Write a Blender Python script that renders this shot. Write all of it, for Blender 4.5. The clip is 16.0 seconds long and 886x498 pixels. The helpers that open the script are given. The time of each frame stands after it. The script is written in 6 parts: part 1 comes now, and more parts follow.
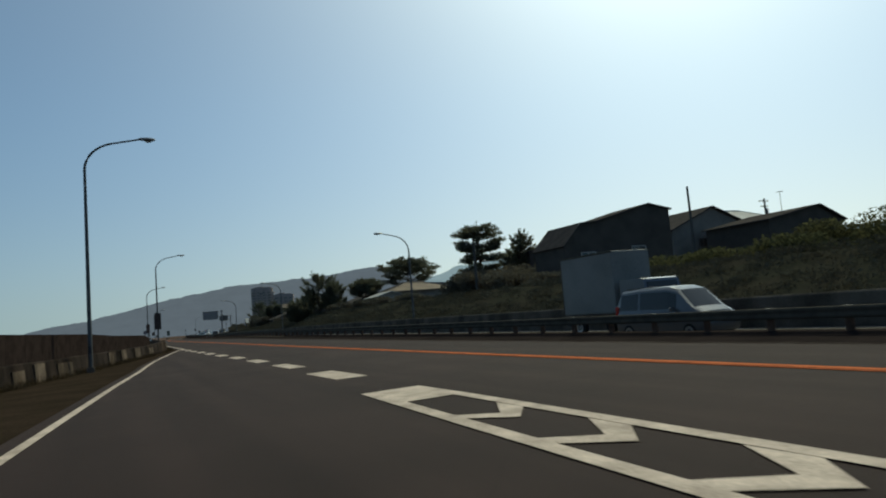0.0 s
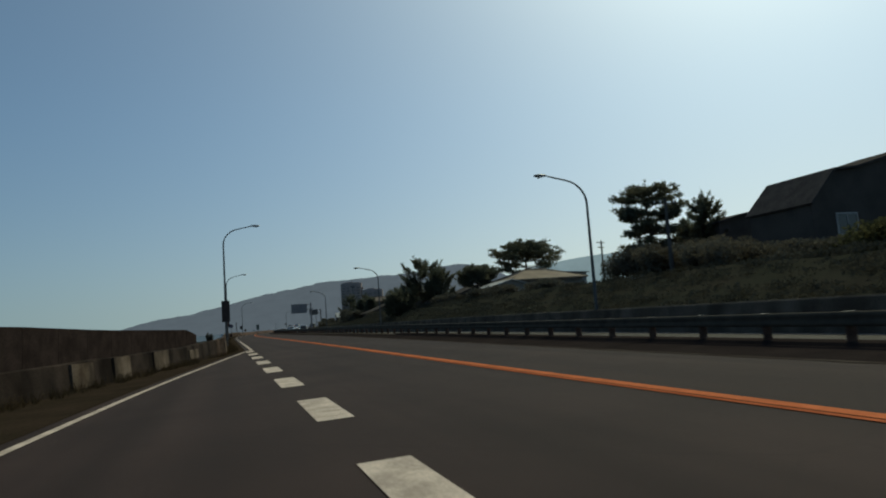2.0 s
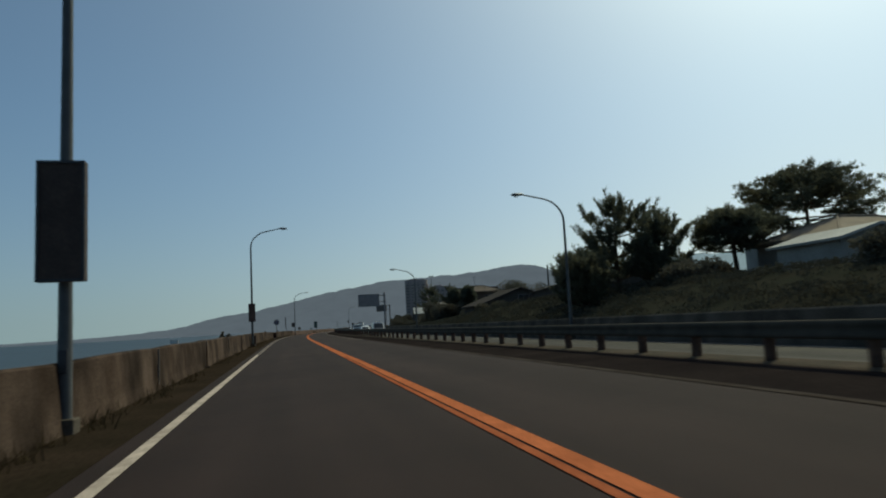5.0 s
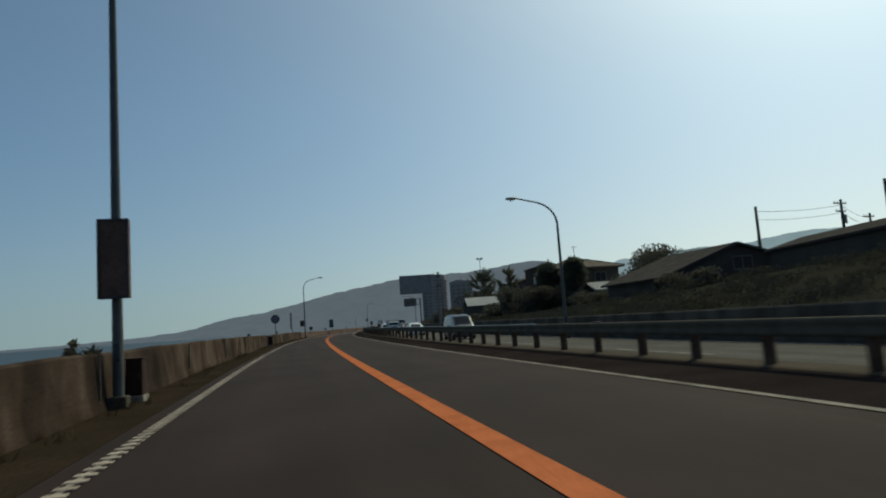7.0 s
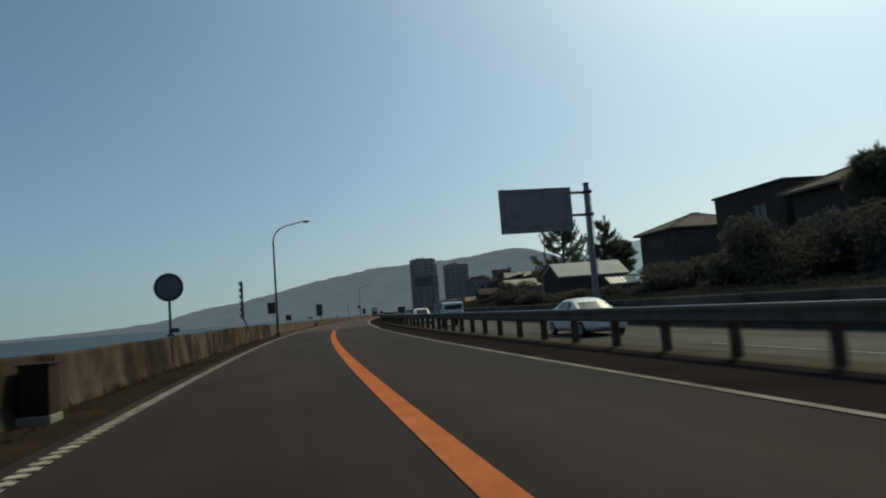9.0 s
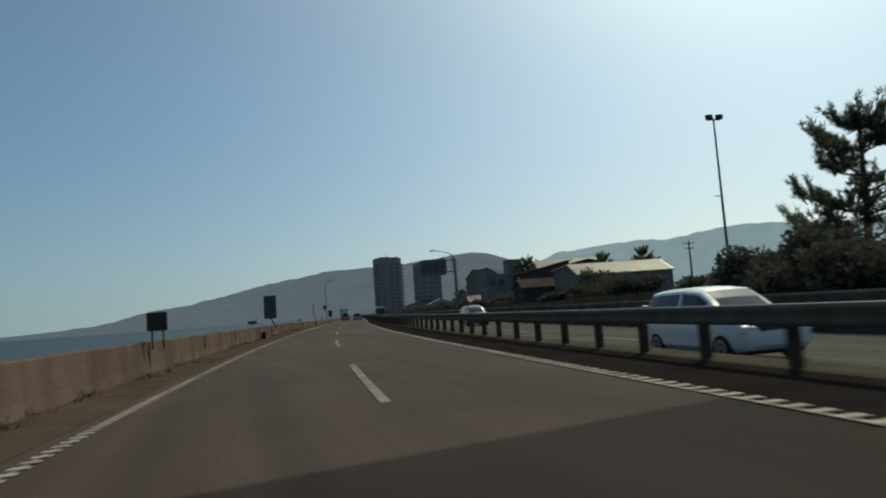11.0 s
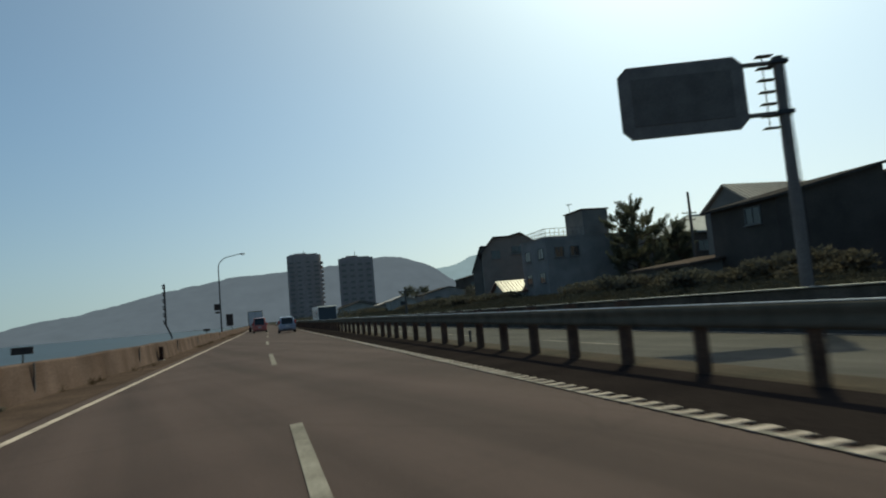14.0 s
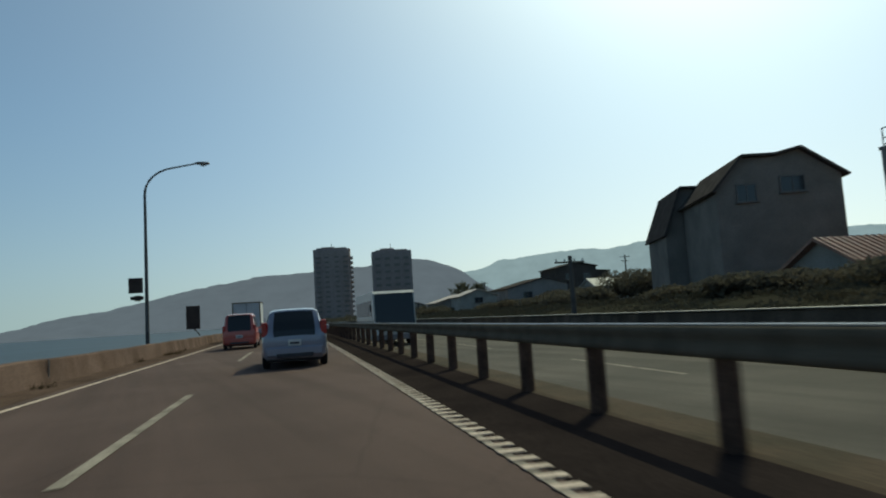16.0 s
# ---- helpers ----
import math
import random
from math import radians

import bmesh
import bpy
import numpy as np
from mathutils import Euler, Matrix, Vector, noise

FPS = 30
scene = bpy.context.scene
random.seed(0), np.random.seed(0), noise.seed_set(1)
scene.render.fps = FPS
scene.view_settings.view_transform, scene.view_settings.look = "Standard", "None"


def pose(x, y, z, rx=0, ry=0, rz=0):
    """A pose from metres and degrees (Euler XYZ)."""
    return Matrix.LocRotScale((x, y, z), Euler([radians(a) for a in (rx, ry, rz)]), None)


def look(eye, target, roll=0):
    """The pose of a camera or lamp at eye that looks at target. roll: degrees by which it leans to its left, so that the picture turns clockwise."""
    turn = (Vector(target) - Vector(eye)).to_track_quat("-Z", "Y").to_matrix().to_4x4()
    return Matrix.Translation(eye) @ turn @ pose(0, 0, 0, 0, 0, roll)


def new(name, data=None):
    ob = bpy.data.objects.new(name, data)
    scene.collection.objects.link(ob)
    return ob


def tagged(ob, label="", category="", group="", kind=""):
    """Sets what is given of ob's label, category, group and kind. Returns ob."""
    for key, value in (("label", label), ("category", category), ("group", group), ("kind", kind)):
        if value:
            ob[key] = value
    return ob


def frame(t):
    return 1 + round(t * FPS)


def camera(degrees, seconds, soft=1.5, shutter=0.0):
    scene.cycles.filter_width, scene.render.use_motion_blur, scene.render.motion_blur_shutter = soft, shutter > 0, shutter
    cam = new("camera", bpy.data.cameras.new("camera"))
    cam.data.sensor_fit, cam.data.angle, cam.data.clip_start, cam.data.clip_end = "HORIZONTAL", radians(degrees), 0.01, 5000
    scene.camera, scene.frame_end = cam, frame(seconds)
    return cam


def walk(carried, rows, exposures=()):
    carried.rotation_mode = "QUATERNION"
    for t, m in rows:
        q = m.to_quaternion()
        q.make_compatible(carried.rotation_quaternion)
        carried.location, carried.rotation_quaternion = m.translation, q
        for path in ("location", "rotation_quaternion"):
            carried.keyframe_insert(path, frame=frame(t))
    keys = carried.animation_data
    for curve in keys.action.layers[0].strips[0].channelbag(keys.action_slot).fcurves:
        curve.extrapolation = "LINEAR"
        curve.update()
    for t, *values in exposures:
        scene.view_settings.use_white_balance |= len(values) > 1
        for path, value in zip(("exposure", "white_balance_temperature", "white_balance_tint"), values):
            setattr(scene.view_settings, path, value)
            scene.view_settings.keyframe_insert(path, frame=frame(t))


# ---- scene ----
cam = camera(67.50, 16.0, 2.0, 0.15)
PATH = [(t, pose(x, y, z, rx, ry, rz)) for t, x, y, z, rx, ry, rz in [
    (0.0, -8.219, -0.260, 1.117, 95.53, 4.76, -25.69),
    (0.5, -7.317, 4.526, 1.097, 95.82, 4.53, -22.22),
    (1.0, -6.475, 9.648, 1.076, 95.91, 4.15, -20.38),
    (1.5, -5.689, 15.149, 1.071, 96.31, 4.20, -19.30),
    (2.0, -4.952, 21.123, 1.054, 95.87, 4.06, -18.35),
    (2.5, -4.261, 27.696, 1.037, 95.98, 4.11, -17.60),
    (3.0, -3.619, 34.946, 1.077, 96.30, 4.06, -16.91),
    (5.5, -1.112, 80.868, 1.083, 96.18, 3.28, -12.68),
    (6.0, -0.981, 91.872, 1.086, 96.08, 3.74, -12.35),
    (6.5, -0.878, 103.328, 1.103, 95.86, 3.78, -12.22),
    (7.0, -0.763, 115.226, 1.090, 96.17, 3.94, -12.49),
    (7.5, -0.598, 127.507, 1.122, 95.77, 4.52, -12.66),
    (8.0, -0.342, 140.087, 1.113, 95.82, 4.69, -12.95),
    (8.5, 0.019, 152.879, 1.116, 95.88, 4.04, -13.50),
    (9.0, 0.493, 165.794, 1.124, 95.05, 4.41, -14.25),
    (9.5, 1.087, 178.752, 1.132, 95.04, 4.71, -15.06),
    (10.0, 1.800, 191.712, 1.128, 95.12, 4.37, -16.02),
    (12.5, 8.819, 253.860, 1.118, 95.18, 4.36, -21.14),
    (13.0, 10.900, 266.452, 1.121, 95.21, 4.54, -22.14),
    (13.5, 13.278, 278.771, 1.144, 95.13, 4.81, -24.15),
    (14.0, 15.918, 290.834, 1.152, 95.03, 4.96, -25.84),
    (14.5, 18.716, 302.727, 1.157, 95.12, 4.50, -26.13),
    (15.0, 21.558, 314.527, 1.158, 95.21, 3.97, -25.78),
    (15.5, 24.344, 326.304, 1.193, 95.44, 3.68, -24.68),
    (16.0, 27.003, 338.115, 1.184, 95.53, 3.63, -23.69),
]]
walk(cam, PATH, [(0.0, 0.41, 8050, -15), (1.5, 0.21, 8050, -15), (3.0, 0.19, 8050, -15), (6.0, 0.30, 8150, -15), (10.0, 0.32, 8150, -15), (12.5, 0.40, 8150, -15), (14.5, 0.53, 8300, -16), (16.0, 0.54, 8300, -17)])

# ---- sky and sun ----
SUN_EL, SUN_AZ = 47.0, 50.0      # degrees; azimuth clockwise from +y
world = bpy.data.worlds.new("sky_world")
scene.world = world
world.use_nodes = True
wn = world.node_tree
sky = wn.nodes.new("ShaderNodeTexSky")
sky.sky_type = 'NISHITA'
sky.sun_disc = False
sky.sun_elevation = radians(SUN_EL)
sky.sun_rotation = radians(SUN_AZ)
sky.altitude = 0.0
sky.air_density = 0.65
sky.dust_density = 2.2
sky.ozone_density = 8.5
wn.nodes["Background"].inputs[1].default_value = 0.102
# haze over the sea: the sky close to the horizon keeps the tint that it has a little higher up
way = wn.nodes.new("ShaderNodeTexCoord")
split, join, square, lift, root = (wn.nodes.new("ShaderNode" + k) for k in ("SeparateXYZ", "CombineXYZ", "Math", "Math", "Math"))
square.operation, lift.operation, root.operation = 'MULTIPLY', 'ADD', 'SQRT'
lift.inputs[1].default_value = 0.075 ** 2
wn.links.new(way.outputs["Generated"], split.inputs[0])
wn.links.new(split.outputs[2], square.inputs[0]); wn.links.new(split.outputs[2], square.inputs[1])
wn.links.new(square.outputs[0], lift.inputs[0]); wn.links.new(lift.outputs[0], root.inputs[0])
wn.links.new(split.outputs[0], join.inputs[0]); wn.links.new(split.outputs[1], join.inputs[1]); wn.links.new(root.outputs[0], join.inputs[2])
wn.links.new(join.outputs[0], sky.inputs[0])
# dust in the low air takes some of the blue out
low = wn.nodes.new("ShaderNodeMapRange"); low.interpolation_type = 'SMOOTHSTEP'
low.inputs[1].default_value, low.inputs[2].default_value, low.inputs[3].default_value, low.inputs[4].default_value = 0.0, 0.34, 1.0, 0.0
dust = wn.nodes.new("ShaderNodeMix"); dust.data_type = 'RGBA'; dust.blend_type = 'MULTIPLY'
dust.inputs[7].default_value = (1.07, 0.935, 0.85, 1)
wn.links.new(root.outputs[0], low.inputs[0]); wn.links.new(low.outputs[0], dust.inputs[0])
wn.links.new(sky.outputs[0], dust.inputs[6]); wn.links.new(dust.outputs[2], wn.nodes["Background"].inputs[0])
sun = new("sun", bpy.data.lights.new("sun", "SUN"))
sun.data.energy = 1.6
sun.data.angle = radians(0.6)
sun.data.color = (1.0, 0.95, 0.87)
_a, _e = radians(SUN_AZ), radians(SUN_EL)
sun.matrix_world = look((80 * math.sin(_a) * math.cos(_e), 80 * math.cos(_a) * math.cos(_e), 80 * math.sin(_e)), (0, 0, 0))


# ---- materials ----
def mat(name, col, rough=0.8, var=0.25, scale=3.0, fine=40.0, bump=0.15, metal=0.0, spec=0.3, col2=None, random=0.0):
    """Two scales of noise on the colour, fine bump."""
    m = bpy.data.materials.new(name)
    m.use_nodes = True
    n, l = m.node_tree.nodes, m.node_tree.links
    b = n["Principled BSDF"]
    tc = n.new("ShaderNodeNewGeometry")
    n1 = n.new("ShaderNodeTexNoise"); n1.inputs["Scale"].default_value = scale; n1.inputs["Detail"].default_value = 5
    n2 = n.new("ShaderNodeTexNoise"); n2.inputs["Scale"].default_value = fine; n2.inputs["Detail"].default_value = 3
    l.new(tc.outputs["Position"], n1.inputs["Vector"]); l.new(tc.outputs["Position"], n2.inputs["Vector"])
    ramp = n.new("ShaderNodeMix"); ramp.data_type = 'RGBA'
    c2 = col2 if col2 else tuple(c * (1 - var) for c in col)
    ramp.inputs[6].default_value = (*col, 1)
    ramp.inputs[7].default_value = (*c2, 1)
    sh = n.new("ShaderNodeMapRange"); sh.inputs[1].default_value = 0.35; sh.inputs[2].default_value = 0.68
    l.new(n1.outputs["Fac"], sh.inputs[0]); l.new(sh.outputs[0], ramp.inputs[0])
    hsv = n.new("ShaderNodeHueSaturation")
    mv = n.new("ShaderNodeMapRange"); mv.inputs[1].default_value = 0.3; mv.inputs[2].default_value = 0.7
    mv.inputs[3].default_value = 1 - var * 0.6; mv.inputs[4].default_value = 1 + var * 0.6
    l.new(n2.outputs["Fac"], mv.inputs[0])
    val = mv.outputs[0]
    if random:
        oi = n.new("ShaderNodeObjectInfo")
        rm = n.new("ShaderNodeMapRange"); rm.inputs[3].default_value = 1 - random; rm.inputs[4].default_value = 1 + random
        mu = n.new("ShaderNodeMath"); mu.operation = 'MULTIPLY'
        l.new(oi.outputs["Random"], rm.inputs[0]); l.new(rm.outputs[0], mu.inputs[0]); l.new(val, mu.inputs[1])
        val = mu.outputs[0]
    l.new(val, hsv.inputs["Value"]); l.new(ramp.outputs[2], hsv.inputs["Color"]); l.new(hsv.outputs[0], b.inputs["Base Color"])
    if bump:
        bp = n.new("ShaderNodeBump"); bp.inputs["Strength"].default_value = bump; bp.inputs["Distance"].default_value = 0.02
        l.new(n2.outputs["Fac"], bp.inputs["Height"]); l.new(bp.outputs[0], b.inputs["Normal"])
    b.inputs["Roughness"].default_value = rough
    b.inputs["Metallic"].default_value = metal
    b.inputs["Specular IOR Level"].default_value = spec
    return m


def leaf_mat(name, col, var=0.28, thin=0.45):
    m = bpy.data.materials.new(name)
    m.use_nodes = True
    n, l = m.node_tree.nodes, m.node_tree.links
    b = n["Principled BSDF"]
    g = n.new("ShaderNodeNewGeometry")
    mr = n.new("ShaderNodeMapRange"); mr.inputs[3].default_value = 1 - var; mr.inputs[4].default_value = 1 + var
    l.new(g.outputs["Random Per Island"], mr.inputs[0])
    nz = n.new("ShaderNodeTexNoise"); nz.inputs["Scale"].default_value = 0.35
    l.new(g.outputs["Position"], nz.inputs["Vector"])
    mx = n.new("ShaderNodeMix"); mx.data_type = 'RGBA'
    mx.inputs[6].default_value = (*col, 1); mx.inputs[7].default_value = (col[0] * 1.2, col[1] * 1.05, col[2] * 0.9, 1)
    sh = n.new("ShaderNodeMapRange"); sh.inputs[1].default_value = 0.42; sh.inputs[2].default_value = 0.7
    l.new(nz.outputs["Fac"], sh.inputs[0]); l.new(sh.outputs[0], mx.inputs[0])
    hs = n.new("ShaderNodeHueSaturation"); l.new(mr.outputs[0], hs.inputs["Value"]); l.new(mx.outputs[2], hs.inputs["Color"])
    l.new(hs.outputs[0], b.inputs["Base Color"])
    b.inputs["Roughness"].default_value = 0.75
    b.inputs["Specular IOR Level"].default_value = 0.0
    tl = n.new("ShaderNodeBsdfTranslucent")       # thin leaves let light through
    l.new(hs.outputs[0], tl.inputs["Color"])
    ms = n.new("ShaderNodeMixShader"); ms.inputs[0].default_value = thin
    l.new(b.outputs[0], ms.inputs[1]); l.new(tl.outputs[0], ms.inputs[2]); l.new(ms.outputs[0], n["Material Output"].inputs["Surface"])
    return m


def glass_mat(name, col=(0.02, 0.025, 0.03), rough=0.06):
    m = bpy.data.materials.new(name); m.use_nodes = True
    b = m.node_tree.nodes["Principled BSDF"]
    b.inputs["Base Color"].default_value = (*col, 1); b.inputs["Roughness"].default_value = rough
    b.inputs["Specular IOR Level"].default_value = 0.6
    return m


def asphalt_mat(name, col, patch):
    """Worn asphalt: aggregate speckle, wheel-track stains along the road, cracks."""
    m = mat(name, col, rough=0.92, var=0.35, scale=0.35, fine=90.0, bump=0.35, spec=0.12, col2=patch)
    n, l = m.node_tree.nodes, m.node_tree.links
    b = n["Principled BSDF"]
    src = b.inputs["Base Color"].links[0].from_socket
    g = n.new("ShaderNodeNewGeometry")
    mp = n.new("ShaderNodeMapping"); mp.inputs["Scale"].default_value = (1.1, 0.035, 1.0); mp.inputs["Rotation"].default_value = (0, 0, 0.1)
    nz = n.new("ShaderNodeTexNoise"); nz.inputs["Scale"].default_value = 1.0; nz.inputs["Detail"].default_value = 4
    l.new(g.outputs["Position"], mp.inputs[0]); l.new(mp.outputs[0], nz.inputs["Vector"])
    mr = n.new("ShaderNodeMapRange"); mr.inputs[1].default_value = 0.35; mr.inputs[2].default_value = 0.7; mr.inputs[3].default_value = 0.8; mr.inputs[4].default_value = 1.22
    l.new(nz.outputs["Fac"], mr.inputs[0])
    vo = n.new("ShaderNodeTexVoronoi"); vo.feature = 'DISTANCE_TO_EDGE'; vo.inputs["Scale"].default_value = 0.22
    wob = n.new("ShaderNodeTexNoise"); wob.inputs["Scale"].default_value = 1.5
    add = n.new("ShaderNodeMix"); add.data_type = 'RGBA'; add.inputs[0].default_value = 0.12
    l.new(g.outputs["Position"], wob.inputs["Vector"]); l.new(g.outputs["Position"], add.inputs[6]); l.new(wob.outputs["Color"], add.inputs[7]); l.new(add.outputs[2], vo.inputs["Vector"])
    cr = n.new("ShaderNodeMapRange"); cr.inputs[1].default_value = 0.0; cr.inputs[2].default_value = 0.006; cr.inputs[3].default_value = 0.88; cr.inputs[4].default_value = 1.0
    l.new(vo.outputs["Distance"], cr.inputs[0])
    mu = n.new("ShaderNodeMath"); mu.operation = 'MULTIPLY'; l.new(mr.outputs[0], mu.inputs[0]); l.new(cr.outputs[0], mu.inputs[1])
    hs = n.new("ShaderNodeHueSaturation"); l.new(mu.outputs[0], hs.inputs["Value"]); l.new(src, hs.inputs["Color"]); l.new(hs.outputs[0], b.inputs["Base Color"])
    return m


def stained_concrete(name, col, stain=0.42):
    """Concrete with rain streaks running down and dark patches."""
    m = mat(name, col, rough=0.95, var=0.45, scale=0.9, fine=25.0, bump=0.3, spec=0.03, col2=tuple(c * v for c, v in zip(col, (max(0.42, stain), max(0.36, stain - 0.03), max(0.32, stain - 0.06)))))
    n, l = m.node_tree.nodes, m.node_tree.links
    b = n["Principled BSDF"]
    src = b.inputs["Base Color"].links[0].from_socket
    g = n.new("ShaderNodeNewGeometry")
    mp = n.new("ShaderNodeMapping"); mp.inputs["Scale"].default_value = (0.8, 0.8, 0.42)
    nz = n.new("ShaderNodeTexNoise"); nz.inputs["Scale"].default_value = 1.0; nz.inputs["Detail"].default_value = 6
    l.new(g.outputs["Position"], mp.inputs[0]); l.new(mp.outputs[0], nz.inputs["Vector"])
    mr = n.new("ShaderNodeMapRange"); mr.inputs[1].default_value = 0.38; mr.inputs[2].default_value = 0.64; mr.inputs[3].default_value = stain; mr.inputs[4].default_value = 1.2
    l.new(nz.outputs["Fac"], mr.inputs[0])
    hs = n.new("ShaderNodeHueSaturation"); l.new(mr.outputs[0], hs.inputs["Value"]); l.new(src, hs.inputs["Color"]); l.new(hs.outputs[0], b.inputs["Base Color"])
    return m


M_ASPH = asphalt_mat("asphalt", (0.038, 0.0242, 0.0215), (0.028, 0.018, 0.016))
M_ASPH2 = asphalt_mat("asphalt_pale", (0.085, 0.075, 0.065), (0.06, 0.054, 0.047))
# same asphalt, lightened by a veil of glare put into the colour
M_ASPH3 = asphalt_mat("asphalt_glare", (0.092, 0.062, 0.055), (0.074, 0.049, 0.044))
# dirt, darkened further by the rail's shade put into the colour
M_GUT_SHADE = mat("gutter_dirt_shade", (0.030, 0.0235, 0.022), 0.95, 0.4, 0.8, 30, 0.2, spec=0.0, col2=(0.020, 0.016, 0.0155))
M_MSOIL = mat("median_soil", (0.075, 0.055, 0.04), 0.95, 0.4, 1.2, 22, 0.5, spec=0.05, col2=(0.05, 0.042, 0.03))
M_VERGE = mat("verge_soil", (0.038, 0.027, 0.020), 0.95, 0.4, 0.7, 18, 0.3, spec=0.0, col2=(0.026, 0.02, 0.014))
M_VERGE2 = mat("verge_dust", (0.105, 0.073, 0.060), 0.95, 0.4, 0.7, 18, 0.3, spec=0.0, col2=(0.07, 0.050, 0.041))
M_WHITE = mat("road_white", (0.60, 0.49, 0.41), 0.85, 0.35, 2.5, 30, 0.2, spec=0.1, col2=(0.36, 0.29, 0.24))
M_WORN = mat("worn_lane_paint", (0.30, 0.265, 0.225), 0.9, 0.4, 1.6, 26, 0.2, spec=0.05, col2=(0.15, 0.13, 0.11))
M_FADED = mat("faded_lane_paint", (0.085, 0.070, 0.060), 0.9, 0.45, 1.2, 22, 0.2, spec=0.0, col2=(0.045, 0.034, 0.029))
M_ORANGE = mat("road_orange", (0.54, 0.165, 0.075), 0.85, 0.3, 2.0, 30, 0.2, spec=0.0, col2=(0.41, 0.125, 0.058))
M_ORANGE2 = mat("road_orange_old", (0.42, 0.125, 0.06), 0.85, 0.35, 2.0, 30, 0.2, spec=0.0, col2=(0.29, 0.085, 0.042))
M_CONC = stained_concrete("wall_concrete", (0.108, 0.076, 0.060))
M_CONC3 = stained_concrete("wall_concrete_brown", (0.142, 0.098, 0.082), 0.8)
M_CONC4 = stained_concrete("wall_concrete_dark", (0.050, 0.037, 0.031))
M_CONC2 = stained_concrete("far_wall_concrete", (0.115, 0.098, 0.082), 0.7)
M_SOIL = mat("bank_grass", (0.034, 0.035, 0.026), 1.0, 0.25, 0.4, 9, 0.0, spec=0.0, col2=(0.038, 0.034, 0.026))
M_SAND = mat("beach_sand", (0.24, 0.21, 0.17), 0.95, 0.3, 0.05, 5, 0.2, spec=0.1)
M_GALV = mat("galvanised_steel", (0.130, 0.110, 0.084), 0.9, 0.3, 3, 60, 0.05, 0.0, 0.02)
# same beam steel without the glare that lightens the farther lengths
M_GALVD = mat("beam_steel_no_glare", (0.090, 0.077, 0.062), 0.8, 0.3, 3, 60, 0.05, 0.0, 0.02)
M_RUST = mat("brown_post_paint", (0.12, 0.072, 0.052), 0.8, 0.4, 5, 40, 0.15, 0.0, 0.05)
M_POLE = mat("pole_paint_grey", (0.105, 0.108, 0.11), 0.6, 0.2, 3, 40, 0.05, 0.1, 0.2)
M_SIGNB = mat("sign_back_grey", (0.27, 0.245, 0.245), 0.75, 0.2, 1.5, 20, 0.05, 0.0, 0.15)
M_DARKM = mat("dark_metal", (0.06, 0.06, 0.066), 0.6, 0.3, 4, 30, 0.05, 0.3, 0.4)
M_GREENS = mat("green_sign_face", (0.055, 0.09, 0.082), 0.6, 0.3, 3, 25, 0.05, 0.0, 0.4)
M_BROWNB = mat("brown_panel", (0.10, 0.055, 0.035), 0.8, 0.4, 4, 40, 0.2)
M_BARK = mat("pine_bark", (0.085, 0.06, 0.045), 0.95, 0.4, 3, 14, 0.8)
M_PINE = leaf_mat("pine_needles", (0.115, 0.122, 0.092), 0.2)
M_LEAF = leaf_mat("hedge_leaves", (0.108, 0.105, 0.087), 0.10, 0.3)
M_LEAF2 = leaf_mat("shrub_leaves", (0.110, 0.104, 0.084), 0.10, 0.3)
M_UNDER = leaf_mat("undergrowth_leaves", (0.062, 0.062, 0.050), 0.08, 0.2)
M_LEAF3 = leaf_mat("bush_leaves_olive", (0.074, 0.078, 0.042), 0.18)
M_WEED = leaf_mat("dry_grass", (0.06, 0.046, 0.028), 0.25, 0.2)
M_LAMPG = mat("lamp_head_grey", (0.25, 0.26, 0.27), 0.5, 0.15, 6, 50, 0.03, 0.4, 0.4)
M_LENS = glass_mat("lamp_lens", (0.35, 0.35, 0.33), 0.25)
M_GLASS = glass_mat("window_glass", (0.03, 0.035, 0.04), 0.08)
M_CARGL = glass_mat("car_glass", (0.012, 0.013, 0.014), 0.12)
M_CARGL.node_tree.nodes["Principled BSDF"].inputs["Specular IOR Level"].default_value = 0.5
M_TYRE = mat("tyre_rubber", (0.02, 0.02, 0.02), 0.9, 0.2, 8, 60, 0.1)
M_RIM = mat("wheel_rim", (0.35, 0.35, 0.36), 0.35, 0.1, 8, 60, 0.0, 0.8, 0.5)
M_WOODP = mat("utility_pole_concrete", (0.10, 0.092, 0.085), 0.9, 0.2, 2, 30, 0.1)
M_WIRE = mat("wire_black", (0.02, 0.02, 0.02), 0.7, 0.1, 3, 20, 0.0)
M_RED = glass_mat("tail_lamp_red", (0.35, 0.015, 0.012), 0.2)
M_HEADL = glass_mat("head_lamp", (0.75, 0.75, 0.74), 0.1)
M_LIP = mat("beam_glint", (0.55, 0.55, 0.54), 0.4, 0.25, 2, 30, 0.0, 0.5, 0.4)
M_LIP2 = mat("sunlit_edge_dull", (0.30, 0.29, 0.27), 0.6, 0.25, 2, 30, 0.0, 0.1, 0.2)
M_PLATE = mat("plate_white", (0.6, 0.6, 0.58), 0.6, 0.1, 5, 30, 0.0)


def paint(name, col, rough=0.3, metal=0.3):
    m = mat(name, col, rough, 0.06, 2, 50, 0.0, metal, 0.5)
    m.node_tree.nodes["Principled BSDF"].inputs["Coat Weight"].default_value = 0.6
    m.node_tree.nodes["Principled BSDF"].inputs["Coat Roughness"].default_value = 0.08
    return m


